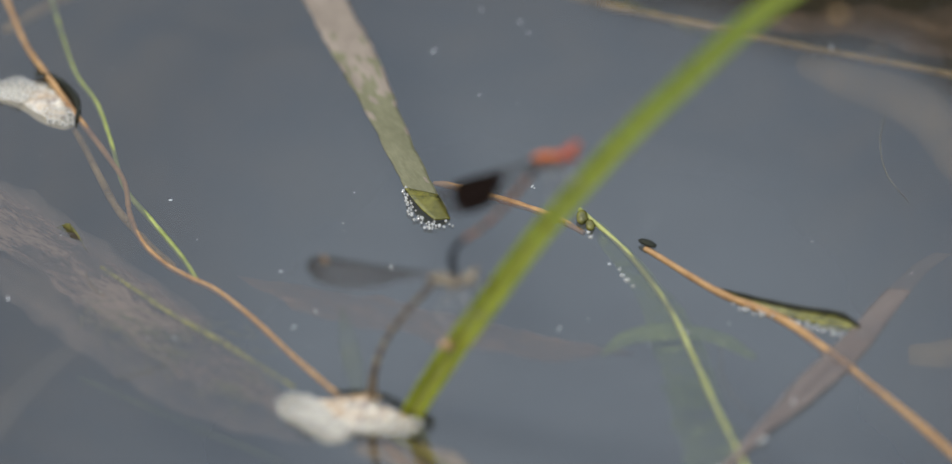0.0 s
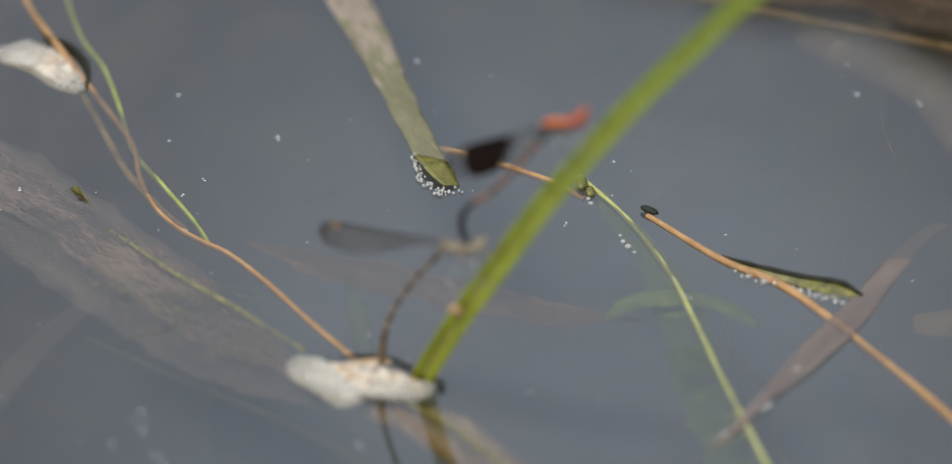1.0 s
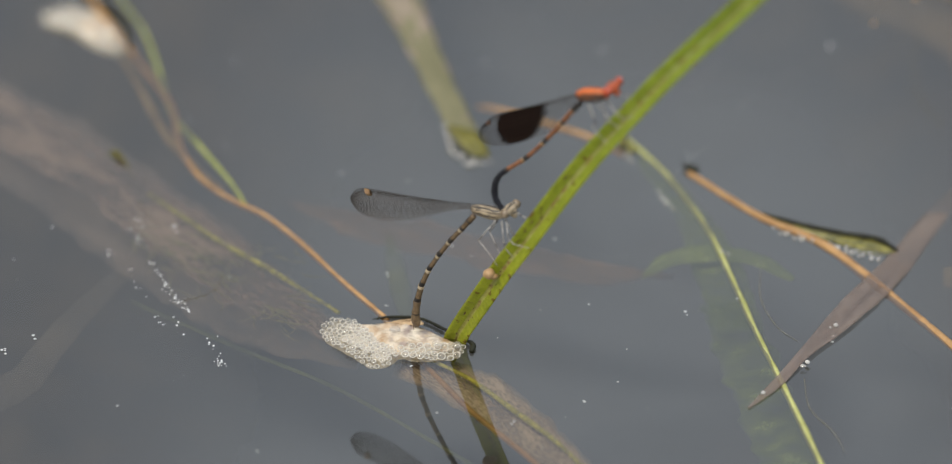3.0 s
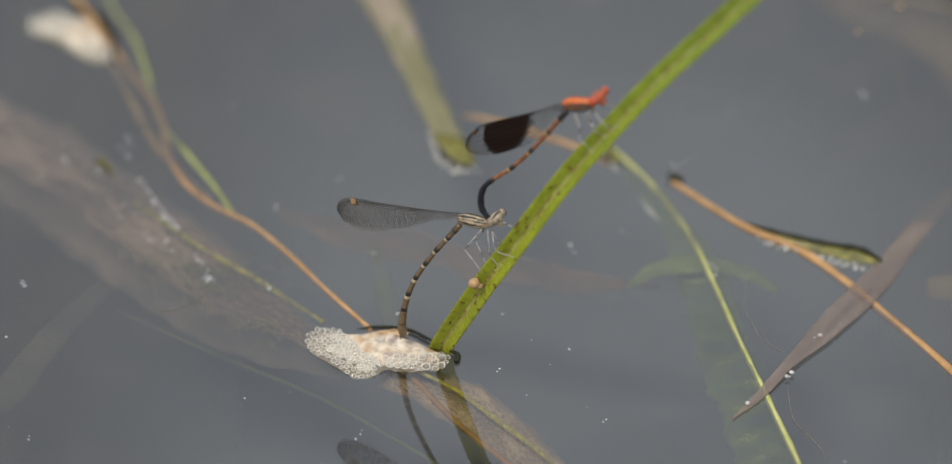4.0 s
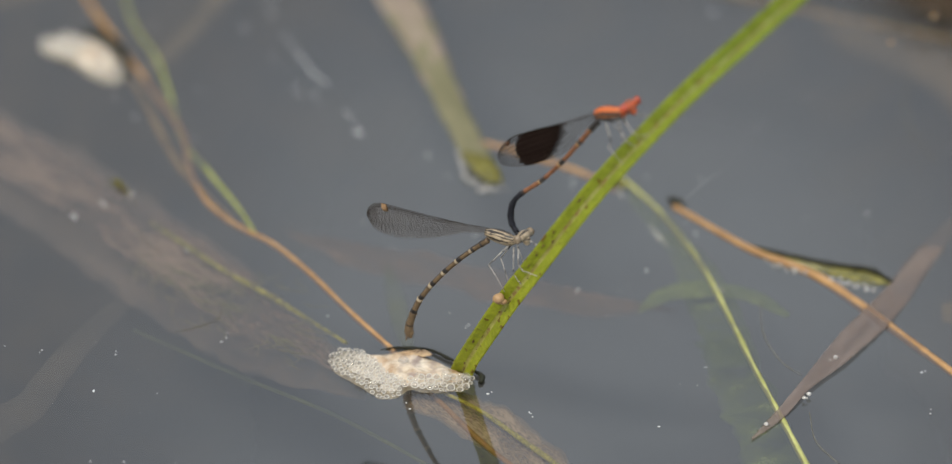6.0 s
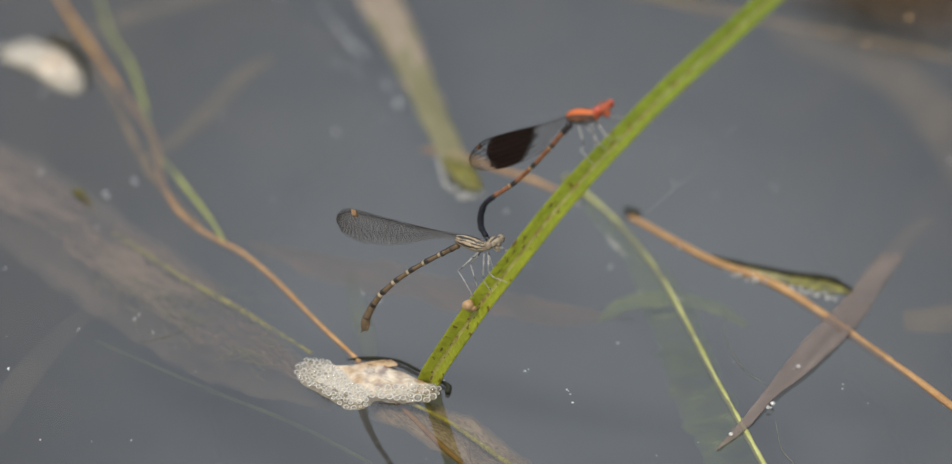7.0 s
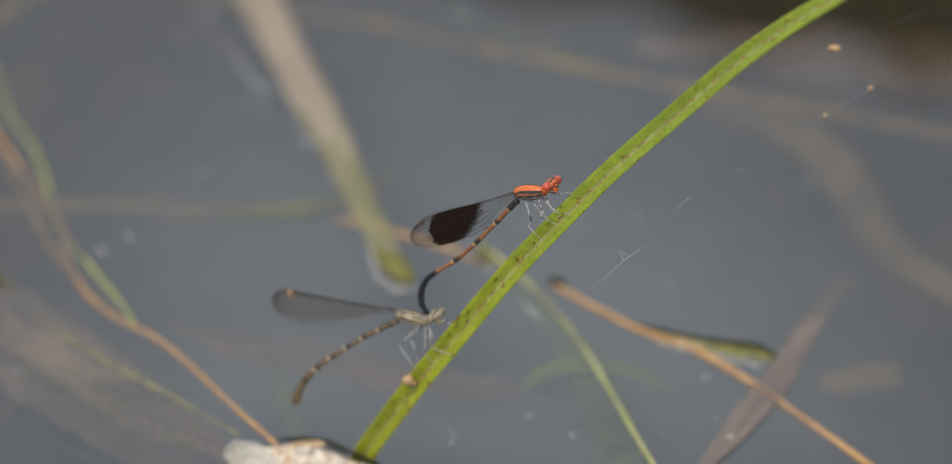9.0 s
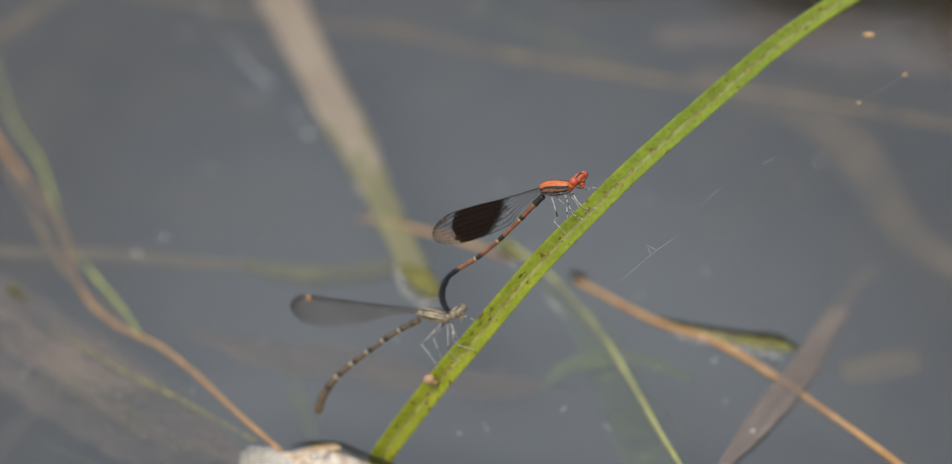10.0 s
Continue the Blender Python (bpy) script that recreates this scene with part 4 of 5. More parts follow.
def stem(name, ref, pts, radii, material, label, category="stem", wobble=0.2, steps=7, z=-0.3):
    at = Vector(ref)
    line = soft_line([(q[0] - at.x, q[1] - at.y, q[2] if len(q) > 2 else z) for q in pts], steps)
    ob = part(name, rod(line, radii, 9, wobble=wobble), material)
    ob.matrix_basis = Matrix.Translation(at * MM)
    return tagged(ob, label, category)


stem_a = stem("dead_reed", LEFT_AT, [(-9.8, 6.2, -0.5), (-11.0, 8.3, -0.3), (-16.6, 17.6), (-22.9, 28.9), (-28.3, 37.0), (-32.4, 40.8), (-36.4, 45.3), (-39.7, 51.6), (-41.8, 60.4, -0.55), (-42.9, 69.9, -0.6), (-45.9, 78.6, -0.6),
                                         (-50.2, 88.7, -0.3), (-55.7, 101.7, 0.4), (-59.2, 112.1), (-62.9, 127.4), (-66, 140)], [0.46, 0.44, 0.42, 0.44, 0.46, 0.5], STEM_ORANGE,
              "thin orange-brown dead reed floating from the froth", "reed")
stem_c = stem("dead_reed", LEFT_AT, [(-53.5, 94.5), (-49.8, 84), (-46.8, 73.5), (-43.4, 62.5), (-38.6, 52.5), (-34.8, 46.6)], [0.3, 0.5, 0.6, 0.55, 0.3], SUNK, "dull brown dead reed sunk beside a green one", "reed", z=-1.4)
stem_b = stem("green_reed", LEFT_AT, [(-31.4, 40.3), (-33.8, 47.2), (-38.6, 58.1), (-42.9, 69.1, -0.9), (-45.0, 80.3), (-47.7, 93.3), (-51.2, 102.7), (-53.9, 116.0), (-56, 128)], [0.35, 0.45, 0.4, 0.35, 0.3], STEM_GREEN,
              "thin green reed twined round a dead one", "reed")


def leaf(name, ref, left, right, material, label, category="leaf", z=-2.0, lift=0.6, ragged=0.3, across=8, thick=0.15, ribs=(), rib_material=None):
    root = thing(name, ref, label, category)
    l3 = [(q[0] - ref[0], q[1] - ref[1], (q[2] if len(q) > 2 else z)) for q in left]
    r3 = [(q[0] - ref[0], q[1] - ref[1], (q[2] if len(q) > 2 else z)) for q in right]
    part("blade", sheet(l3, r3, across, thick, lift, ragged), material, root)
    for rib, r in ribs:
        part("midrib", rod(soft_line([(q[0] - ref[0], q[1] - ref[1], (q[2] if len(q) > 2 else z + 1.45)) for q in rib], 6), [r * 0.6, r, r * 0.7], 7, wobble=0.3), rib_material, root, "yellow-green midrib")
    return root


big_leaf = leaf("sunken_leaf", LEFT_AT, [(-78, 88), (-69.3, 79.0), (-59.8, 69.8), (-50.3, 57.0), (-38.0, 42.4), (-28.6, 26.2), (-19.3, 11.9), (-15, 5)],
                [(-78, 70), (-68.6, 58.6), (-59.2, 49.5), (-50.7, 36.8), (-42.2, 24.3), (-31.0, 11.8), (-19.2, 3.9), (-14, 0)], ROT_LEAF,
                "broad rotting brown leaf lying just under the water", ragged=0.4, lift=1.0, across=14,
                ribs=[([(-46, 44), (-40.6, 37.0), (-35.0, 29.8), (-27.6, 21.8), (-20.2, 12.9), (-17, 9)], 0.42)], rib_material=RIB)
part("leaf_tip", sheet([(-53 + 21.1, 56.5 - 22.9, -0.8), (-50.8 + 21.1, 54.0 - 22.9, 1.0), (-48.6 + 21.1, 49.6 - 22.9, -0.6)], [(-51.6 + 21.1, 55.2 - 22.9, -0.8), (-49.6 + 21.1, 52.2 - 22.9, 0.2), (-48.4 + 21.1, 49.2 - 22.9, -0.7)], 4, 0.2), OLIVE, big_leaf, "dark olive tip standing out of the water")
# a wider see-through sheet, added to soften the rotting leaf's outline
big_leaf_frill = leaf("sunken_leaf", LEFT_AT, [(-82, 99), (-68, 83), (-58, 73.5), (-48.3, 61.0), (-36.5, 45.0), (-27.0, 29.2), (-18.3, 14.0), (-14, 6)],
                      [(-82, 62), (-70.6, 53.6), (-61.2, 42.5), (-52.7, 29.8), (-43.2, 17.8), (-32.6, 6.2), (-20.2, 0.9), (-14, -2)], LEAF_HAZE, "thin wide brown haze added to soften the rotting leaf above", z=-4.0, ragged=0.2, lift=1.0, across=14)
under_leaf = leaf("sunken_leaf", FOAM_AT, [(-8, 2), (-4.7, -0.5), (1.6, -2.2), (7.9, -7.4), (14.3, -17.9), (19.7, -29.0), (24, -40)], [(-9, -6), (-4.6, -9.3), (1.7, -16.3), (8.1, -25.0), (13, -32), (18, -40), (22, -46)], ROT_AMBER,
                  "rotting brown leaf sunk under the froth", z=-2.6, ribs=[([(-4, -3), (2.6, -9.2), (8.9, -17.9), (16.1, -28.3), (22, -40)], 0.42)], rib_material=RIB)
under_stem = stem("sunken_reed", FOAM_AT, [(-8, 2), (-3.8, -4.0), (2.6, -16.3), (10.8, -29.1), (17, -40)], [0.4, 0.45, 0.4], STEM_ORANGE, "orange-brown dead reed sunk under the froth", z=-2.2)
faint_stem = stem("sunken_reed", FOAM_AT, [(-48, 20), (-31.8, 6.4), (-16.3, -5.9), (3.6, -27.6), (12, -38)], [0.25, 0.32, 0.3], SUNK_WISP, "faint thin green reed under the water", z=-5.3)

# ---- pondweed, sticks and straps over the open water ----
PLANT_AT = (39.7, 24.7, 0)


def pondweed():
    root = thing("pondweed", PLANT_AT, "submerged pondweed with a yellow-green stem and pale see-through leaves", "water plant")
    rel = lambda pts, z: [(q[0] - PLANT_AT[0], q[1] - PLANT_AT[1], q[2] if len(q) > 2 else z) for q in pts]
    part("stem", rod(soft_line(rel([(24.6, 61.5, 0.6), (27.5, 57.5, 0.0), (32.2, 49.2), (37.6, 34.8), (41.2, 20.4), (44.8, 4.4), (48.3, -9.8), (53.5, -31.4), (57, -47.4)], -0.4), 7), [0.3, 0.38, 0.45, 0.5, 0.52, 0.5], 9, wobble=0.25), STEM_YELLOW, root)
    part("leaf", sheet(rel([(25.5, 60, 0), (27.6, 55.8), (33.1, 39.4), (36.2, 21.4), (38.5, 7.1)], -2.2), rel([(28, 59, 0), (34.9, 48.6), (39.5, 37.7), (43.9, 21.5), (46.5, 7.2)], -2.2), 8, 0.15, 0.8, 0.25), POND_LEAF, root)
    part("leaf", sheet(rel([(36.5, 19), (38.5, 7.1), (41.1, -7.1), (43.8, -21.1), (47, -34)], -4.2), rel([(43.5, 18), (47.5, 5.2), (50.5, -9), (53, -22), (54, -34)], -4.2), 8, 0.15, 1.2, 0.5), POND_LEAF, root)
    part("leaf", sheet(rel([(28.0, 19.4), (31.0, 22.4), (34.6, 24.6), (39.9, 25.4)], -0.6), rel([(28.3, 22.0), (30.8, 26.4), (34.6, 29.2), (39.9, 30.4)], -0.6), 6, 0.2, 0.4, 0.12), POND_LEAF_PALE, root)
    part("leaf", sheet(rel([(39.6, 25.4), (43.2, 24.6), (46.6, 22.8), (50.3, 19.8)], -0.8), rel([(39.6, 30.4), (43.6, 29.6), (47.4, 27.4), (50.9, 22.0)], -1.4), 6, 0.2, 0.4, 0.12), POND_LEAF_PALE, root)
    bm = bmesh.new()
    ball(bm, rel([(25.0, 59.4)], 0.4)[0], (0.9, 1.7, 0.9))
    ball(bm, rel([(26.2, 57.2)], 0.3)[0], (0.7, 1.3, 0.7))
    part("bud", bm, OLIVE, root, "dark olive bud at the surface")
    for x, y, r in ((31.0, 42.8, 0.55), (31.7, 41.3, 0.7), (30.6, 44.6, 0.35), (32.6, 39.6, 0.4), (25.9, 55.6, 0.5), (26.3, 54.2, 0.6), (39.9, 26.6, 0.5), (40.8, 26.0, 0.35)):
        bm = bmesh.new()
        ball(bm, rel([(x, y)], 0.0)[0], (r * 0.75, r * 0.75, r * 0.5), 10, 6)
        part("bubble", bm, FROTH, root)
    return root


pond_plant = pondweed()

STICK_AT = (51.1, 37.3, 0)
stick_1 = stem("dead_stick", (15, 63, 0), [(3.0, 71.5, -0.8), (5.3, 70.3, -0.5), (12.0, 66.5, -0.3), (20.2, 61.2, -0.3), (25.3, 56.5, -0.6)], [0.4, 0.55, 0.55, 0.45], STEM_ORANGE, "short tan dead stick floating behind the green blade", "stick")


def dead_stick():
    root = thing("dead_stick", STICK_AT, "long tan dead stick with a dark wet leaf folded along it", "stick")
    rel = lambda pts, z: [(q[0] - STICK_AT[0], q[1] - STICK_AT[1], q[2] if len(q) > 2 else z) for q in pts]
    part("stem", rod(soft_line(rel([(35.0, 50.3), (36.3, 48.9), (45.8, 37.3), (54.4, 30.0), (61.1, 21.2, -0.45), (68.2, 9.8, -0.5), (74.2, -0.7, -0.2), (84, -19), (92, -34)], 0.0), 8), [0.35, 0.5, 0.66, 0.75, 0.66, 0.66, 0.7], 10, wobble=0.2), STEM_ORANGE, root)
    part("leaf", sheet(rel([(46.0, 38.0, 0.1), (52.0, 33.6, 0.5), (58.0, 30.7, 0.7), (63.2, 29.2, 0.7), (66.0, 26.9, 0.2)], 0), rel([(46.0, 37.4, -0.2), (51.9, 32.9, -0.2), (57.7, 29.3, -0.2), (61.8, 26.8, -0.2), (65.3, 26.4, -0.1)], 0), 6, 0.25, 0.2), OLIVE, root, "dark olive wet leaf")
    part("leaf_and_shadow_rim", rod(soft_line(rel([(46.0, 38.2, 0.1), (52.0, 34.0, 0.6), (58.0, 31.1, 0.8), (63.2, 29.6, 0.8), (66.2, 27.1, 0.2)], 0), 7), [0.2, 0.4, 0.46, 0.46, 0.3], 8, wobble=0.3), RIM_DARK, root, "black wet leaf edge")
    bm = bmesh.new()
    ball(bm, rel([(35.4, 51.0)], 0.6)[0], (1.7, 0.7, 0.45), m=pose(0, 0, 0, 0, 0, -40))
    part("tip", bm, RIM_DARK, root, "black stick end")
    rnd = random.Random(8)
    bm = bmesh.new()
    for i in range(26):
        t = i / 25
        ball(bm, rel([(48 + 15 * t + rnd.uniform(-0.4, 0.4), 33.5 - 8.0 * t + rnd.uniform(-1.0, 0.4))], 0.1)[0], (rnd.uniform(0.2, 0.5),) * 3, 7, 5)
    tagged(part("froth", bm, FROTH, root, "row of tiny pale bubbles"), kind="stuff")
    return root


stick_2 = dead_stick()

BROWN_AT = (56.8, 3.5, 0)


def brown_strap():
    root = thing("brown_strap_leaf", BROWN_AT, "long brown dead strap leaf floating over the stick", "leaf")
    rel = lambda pts, z: [(q[0] - BROWN_AT[0], q[1] - BROWN_AT[1], q[2] if len(q) > 2 else z) for q in pts]
    part("blade", sheet(rel([(43.6, -19.0, 0.3), (47.2, -11.6, 0.3), (50.4, -4.9, 0.5), (54.2, 4.0, 0.5), (57.6, 11.7, 0.45), (61.5, 19.4, 0.3), (65.0, 26.2, 0.2), (68.0, 33.4, 0.1), (71.3, 40.5, -0.1), (74.3, 47.4, -0.8), (77.8, 54.8, -2.5)], 0.5),
                        rel([(43.8, -19.4, 0.3), (48.6, -12.7, 0.3), (52.9, -4.3, 0.5), (57.7, 2.6, 0.5), (61.2, 8.4, 0.45), (64.6, 14.4, 0.3), (68.1, 22.4, 0.2), (71.3, 31.2, 0.1), (74.5, 39.6, -0.1), (77.1, 46.7, -0.8), (80.2, 54.2, -2.5)], 0.5), 6, 0.15, 0.12, 0.1, keel=0.0), BROWN_STRAP, root)
    rnd = random.Random(4)
    for cx, cy, k in ((56.4, 3.9, 3), (52.1, -7.1, 5), (46.4, -15.6, 1)):
        for i in range(k):
            r = rnd.uniform(0.14, 0.4)
            bm = bmesh.new()
            ball(bm, rel([(cx + rnd.uniform(-0.6, 0.6), cy + rnd.uniform(-1.1, 1.1))], 0.6)[0], (r, r, r * 0.8), 9, 6)
            part("bubble", bm, FROTH, root)
    return root


strap_brown = brown_strap()

LEAF_AT = (-0.3, 61.7, 0)


def strap_leaf():
    root = thing("strap_leaf", LEAF_AT, "broad tan and olive strap leaf floating, tip frothy", "leaf")
    rel = lambda pts, z: [(q[0] - LEAF_AT[0], q[1] - LEAF_AT[1], q[2] if len(q) > 2 else z) for q in pts]
    part("blade", sheet(rel([(-30, 170), (-23, 142), (-18.1, 124.3), (-13.7, 108.1), (-9.4, 94.0), (-4.6, 76.2), (-1.9, 65.7)], 0.12),
                        rel([(-22, 170), (-16, 142), (-11.7, 124.5), (-6.4, 105.4), (-2.9, 88.5), (0.9, 71.7), (4.4, 59.6)], 0.12), 10, 0.2, 0.1, 0.3, keel=0.0, slot=lambda v: 1 if v[0] + 0.35 * noise.noise(Vector((v[0] * 30, v[1] * 9, 1))) < 0.6 else 0), [STRAP, STRAP_TAN], root)
    part("tip", sheet(rel([(-2.0, 66.0, 0.3), (-1.0, 62.0, 1.0), (0.6, 58.2, 1.2), (2.6, 55.2, 0.9)], 0.4), rel([(3.0, 63.4, 0.3), (3.8, 60.6, 0.3), (4.4, 58.4, 0.3), (4.9, 56.6, 0.3)], 0.4), 5, 0.25, 0.3), OLIVE, root, "olive wet leaf tip")
    bm = bmesh.new()
    rnd = random.Random(12)
    for i in range(60):
        t = rnd.random()
        p = lerp_list([Vector((-2.3, 65, 0.2)), Vector((-1.4, 58, 0.3)), Vector((1.2, 53.6, 0.3)), Vector((4.6, 54.6, 0.2))], t)
        ball(bm, rel([tuple(p + Vector((rnd.uniform(-0.4, 0.9), rnd.uniform(-0.5, 1.6), 0)))], 0)[0], (rnd.uniform(0.12, 0.3),) * 3, 7, 5)
    tagged(part("froth", bm, FROTH, root, "rim of tiny white bubbles"), kind="stuff")
    return root


leaf_far = strap_leaf()

# ---- far twig, sunken stems, crumbs ----
twig = stem("floating_twig", (50, 118, 0), [(-30, 152), (0, 138.5), (12, 135), (28.0, 126.4), (45.0, 119.2), (57, 114.2), (75.5, 107.4), (90, 100.8), (110, 93), (135, 84)], [0.45, 0.5, 0.55, 0.5, 0.5, 0.4], SUNK, "long thin tan twig lying far out in the water", "twig", z=-0.5)
stem("sunken_reed", (-45, 140, 0), [(-62, 122), (-53, 133), (-47, 139.5), (-41, 146), (-33, 155)], [0.9, 1.0, 0.9], SUNK, "tan reed sunk near the far froth", z=-3.5)
stem("green_reed", (40, 124, 0), [(24, 138), (32.1, 131.0), (35.8, 128.2), (42.2, 122.5), (46.3, 119.4)], [0.3, 0.4, 0.4, 0.5, 0.3], SUNK_GREEN, "short olive reed sunk beside a twig", "reed", z=-3.0)


def streak_arm():
    """A soft tan streak that drifts in under the surface, with a curled end that swings on it."""
    root = thing("drifting_streak", (-18, 89.3, -4.5), "tan and olive streak drifting under the surface", "water weed")
    part("stem", rod(soft_line([(-62, 1.5, 0), (-45, 0.6, 0), (-30, -0.5, 0), (-14, 0.4, 0), (-2, -0.2, 0), (7, 0.2, -0.2)], 7), [0.7, 0.95, 1.0, 1.0, 1.0, 0.9], 9, wobble=0.25), SUNK_DEEP, root)
    end = part("shoot", rod(soft_line([(-1, 0, 0), (5, -0.5, 0), (12, 0.2, 0), (19, 4.5, -0.3), (25, 12, -1)], 7), [0.9, 1.3, 1.7, 1.6, 0.7], 9, wobble=0.3), SUNK_GREEN, root, "olive curled end")
    end.matrix_basis = Matrix.Translation(Vector((7, 0.2, -0.2)) * MM)
    return root, end


weed, streak_end = streak_arm()
# a second tan streak, which drifts in and then sinks out of sight
streak_side = stem("drifting_streak", (0, 0, -4.8), [(-19, 0.5, 0), (-11, -0.4, 0), (0, 0, 0), (10, 0.6, 0), (19, 0, -0.5)], [0.9, 1.2, 1.4, 1.3, 0.8], SUNK_DEEP, "soft tan streak drifting under the surface", "water weed")
stem("sunken_reed", (84, 90, 0), [(58, 116.7), (65.1, 110.9), (74.9, 103.3), (82.0, 86.7), (86.1, 68.4), (92.6, 57.5), (104, 42.7)], [1.98, 3.52, 3.96, 2.86, 1.98], SUNK_FAINT, "thick tan reed sunk in deeper water", z=-4.8)
leaf("sunken_leaf", (79, 28, 0), [(73, 31, -5), (79, 33.5, -5), (85.5, 33, -5)], [(73, 26, -5), (79, 24.5, -5), (85.5, 27.5, -5)], SUNK_FAINT, "scrap of tan leaf sunk in the pond", z=-5)
leaf("sunken_leaf", (10, 36, 0), [(-26, 49, -4.4), (-12, 45, -4.4), (8, 37, -4.4), (20, 32, -4.4), (33, 27, -4.4)], [(-24, 47, -4.4), (-14, 38, -4.4), (6, 29, -4.4), (20, 25, -4.4), (33, 26, -4.4)], ROT_FAINT, "dim brown leaf sunk behind the blade", z=-4.4, ragged=0.9, lift=1.0)
stem("sunken_reed", (-58, 8, 0), [(-77, -27), (-68.6, -8.5), (-63.5, -2.5), (-58.9, 9.7), (-53.3, 22.3), (-46.8, 33.3)], [2.2, 2.6, 2.4, 1.8, 1.0], SUNK_DIM, "soft brown reed sunk in dark water", z=-6.0)
leaf("sunken_leaf", (80, 122, 0), [(52, 128, -3), (66, 131, -3), (82, 131, -3), (104, 127, -3)], [(52, 124, -3), (66, 121, -3), (82, 113, -3), (104, 108, -3)], ROT_FAINT, "brown weed mat sunk near the bank", z=-3, ragged=0.9, lift=1.5)
stem("sunken_weed", (-8, 24, 0), [(-10, 40), (-8.5, 27), (-6.5, 12)], [0.3, 1.4, 1.7, 0.5], SUNK_WISP, "short green weed shoot under the water", z=-4.6)


def chip(at, size, label):
    bm = bmesh.new()
    ball(bm, (0, 0, 0), size, 9, 6)
    for v in bm.verts:
        v.co *= 1 + 0.35 * noise.noise(v.co * 900)
    ob = part("bark_chip", bm, CHIP)
    ob.matrix_basis = Matrix.Translation(Vector(at) * MM)
    return tagged(ob, label, "bark chip", "bark chips")


CHIP_AT = [(61.2, -37.2, 85.9), (66.8, -40.3, 81.3), (60.9, -37.0, 75.2)]
chips = [chip(CHIP_AT[0], (0.95, 0.5, 0.4), "orange-tan bark chip caught in spider silk"), chip(CHIP_AT[1], (0.34, 0.3, 0.28), "tiny tan bark chip caught in spider silk"),
         chip(CHIP_AT[2], (0.3, 0.26, 0.22), "tiny tan bark chip caught in spider silk")]


def specks(seed, count, xr, yr, label):
    """Pale crumbs and small bubbles that ride on the surface and drift with it."""
    rnd = random.Random(seed)
    bm = bmesh.new()
    for i in range(count):
        x, y = rnd.uniform(*xr), rnd.uniform(*yr)
        r = rnd.choice((0.05, 0.06, 0.07, 0.08, 0.1, 0.12, 0.15, 0.21))
        k = 1 if r < 0.14 else rnd.choice((1, 2, 5))
        for j in range(k):
            o = Vector((x + rnd.uniform(-2, 2) * r * (k > 1), y + rnd.uniform(-5, 5) * r * (k > 1), 0.02))
            sx, q = rnd.uniform(0.7, 1.8), r * rnd.uniform(0.5, 1.0)
            ball(bm, o, (q * sx, q, q * 0.6), 6, 4)
    return tagged(part("surface_crumbs", bm, SPECK), label, "crumbs", kind="stuff")


crumbs_open = specks(21, 400, (-20, 260), (-240, 150), "pale crumbs drifting across the open water")
crumbs_near = specks(22, 150, (-90, 30), (-200, 130), "pale crumbs drifting past the froth")


def flakes():
    """Torn rags of white froth that drift past the raft."""
    rnd = random.Random(40)
    bm = bmesh.new()
    for x, y, k, w in ((-39.3, -3.4, 14, 1.5), (-36.9, -9.6, 20, 1.7), (-34.6, -13.8, 12, 1.3), (-41.8, 10.0, 6, 1.2), (-42.2, 6.4, 10, 1.3), (-41.2, -9.7, 4, 1.0), (-30.7, -24.1, 7, 0.8), (-29.1, -29.7, 18, 1.0), (-46.6, 2.1, 4, 0.8), (-38.4, -17.6, 6, 1.6), (-35.7, -19.3, 5, 1.2)):
        for i in range(k):
            a = rnd.gauss(0, 1)
            q = rnd.uniform(0.07, 0.2)
            ball(bm, (x + 0.45 * w * a + rnd.gauss(0, 0.4), y - 1.15 * w * a + rnd.gauss(0, 0.6), 0.02), (q, q * rnd.uniform(0.8, 1.6), q * 0.5), 6, 4)
    return tagged(part("froth_flakes", bm, SPECK), "torn rags of white froth drifting past the raft", "froth", kind="stuff")


froth_rags = flakes()


def algae(at, count, spread, seed):
    """A tuft of fine wisps under the surface, combed along the leaf."""
    rnd = random.Random(seed)
    bm = bmesh.new()
    for i in range(count):
        p = Vector((rnd.gauss(0, spread), rnd.gauss(0, spread * 1.6), rnd.uniform(-1.2, -0.5)))
        line = [p]
        way = rnd.gauss(-0.9, 0.5)
        for k in range(4):
            way += rnd.gauss(0, 0.35)
            line.append(line[-1] + Vector((math.cos(way), math.sin(way), 0)) * rnd.uniform(0.8, 2.0))
        r = rnd.uniform(0.05, 0.12)
        tube(bm, soft_line(line, 3), [r * 0.4, r, r * 0.7, r * 0.2], 4)
    ob = part("algae_tuft", bm, ALGAE)
    ob.matrix_basis = Matrix.Translation(Vector(at) * MM)
    return tagged(ob, "tuft of fine green-brown algae wisps under the water", "algae", kind="stuff")


for k, (x, y, c, w) in enumerate(((-40.8, 26.5, 26, 2.4), (-37.0, 22.0, 22, 2.0), (-45.5, 31.5, 18, 2.2), (-26.0, 9.5, 20, 1.8), (-30.5, 27.0, 16, 2.4))):
    algae((x, y, 0), c, w, 60 + k)


def filament(pts, r, label):
    """A fine pale root thread lying on the water."""
    at = Vector((*pts[0], 0))
    ob = part("root_thread", rod(soft_line([Vector((*q, 0.05)) - at for q in pts], 8), [r * 0.5, r, r * 0.8, r * 0.4], 5, wobble=0.4), THREAD)
    ob.matrix_basis = Matrix.Translation(at * MM)
    return tagged(ob, label, "root thread", "root threads")


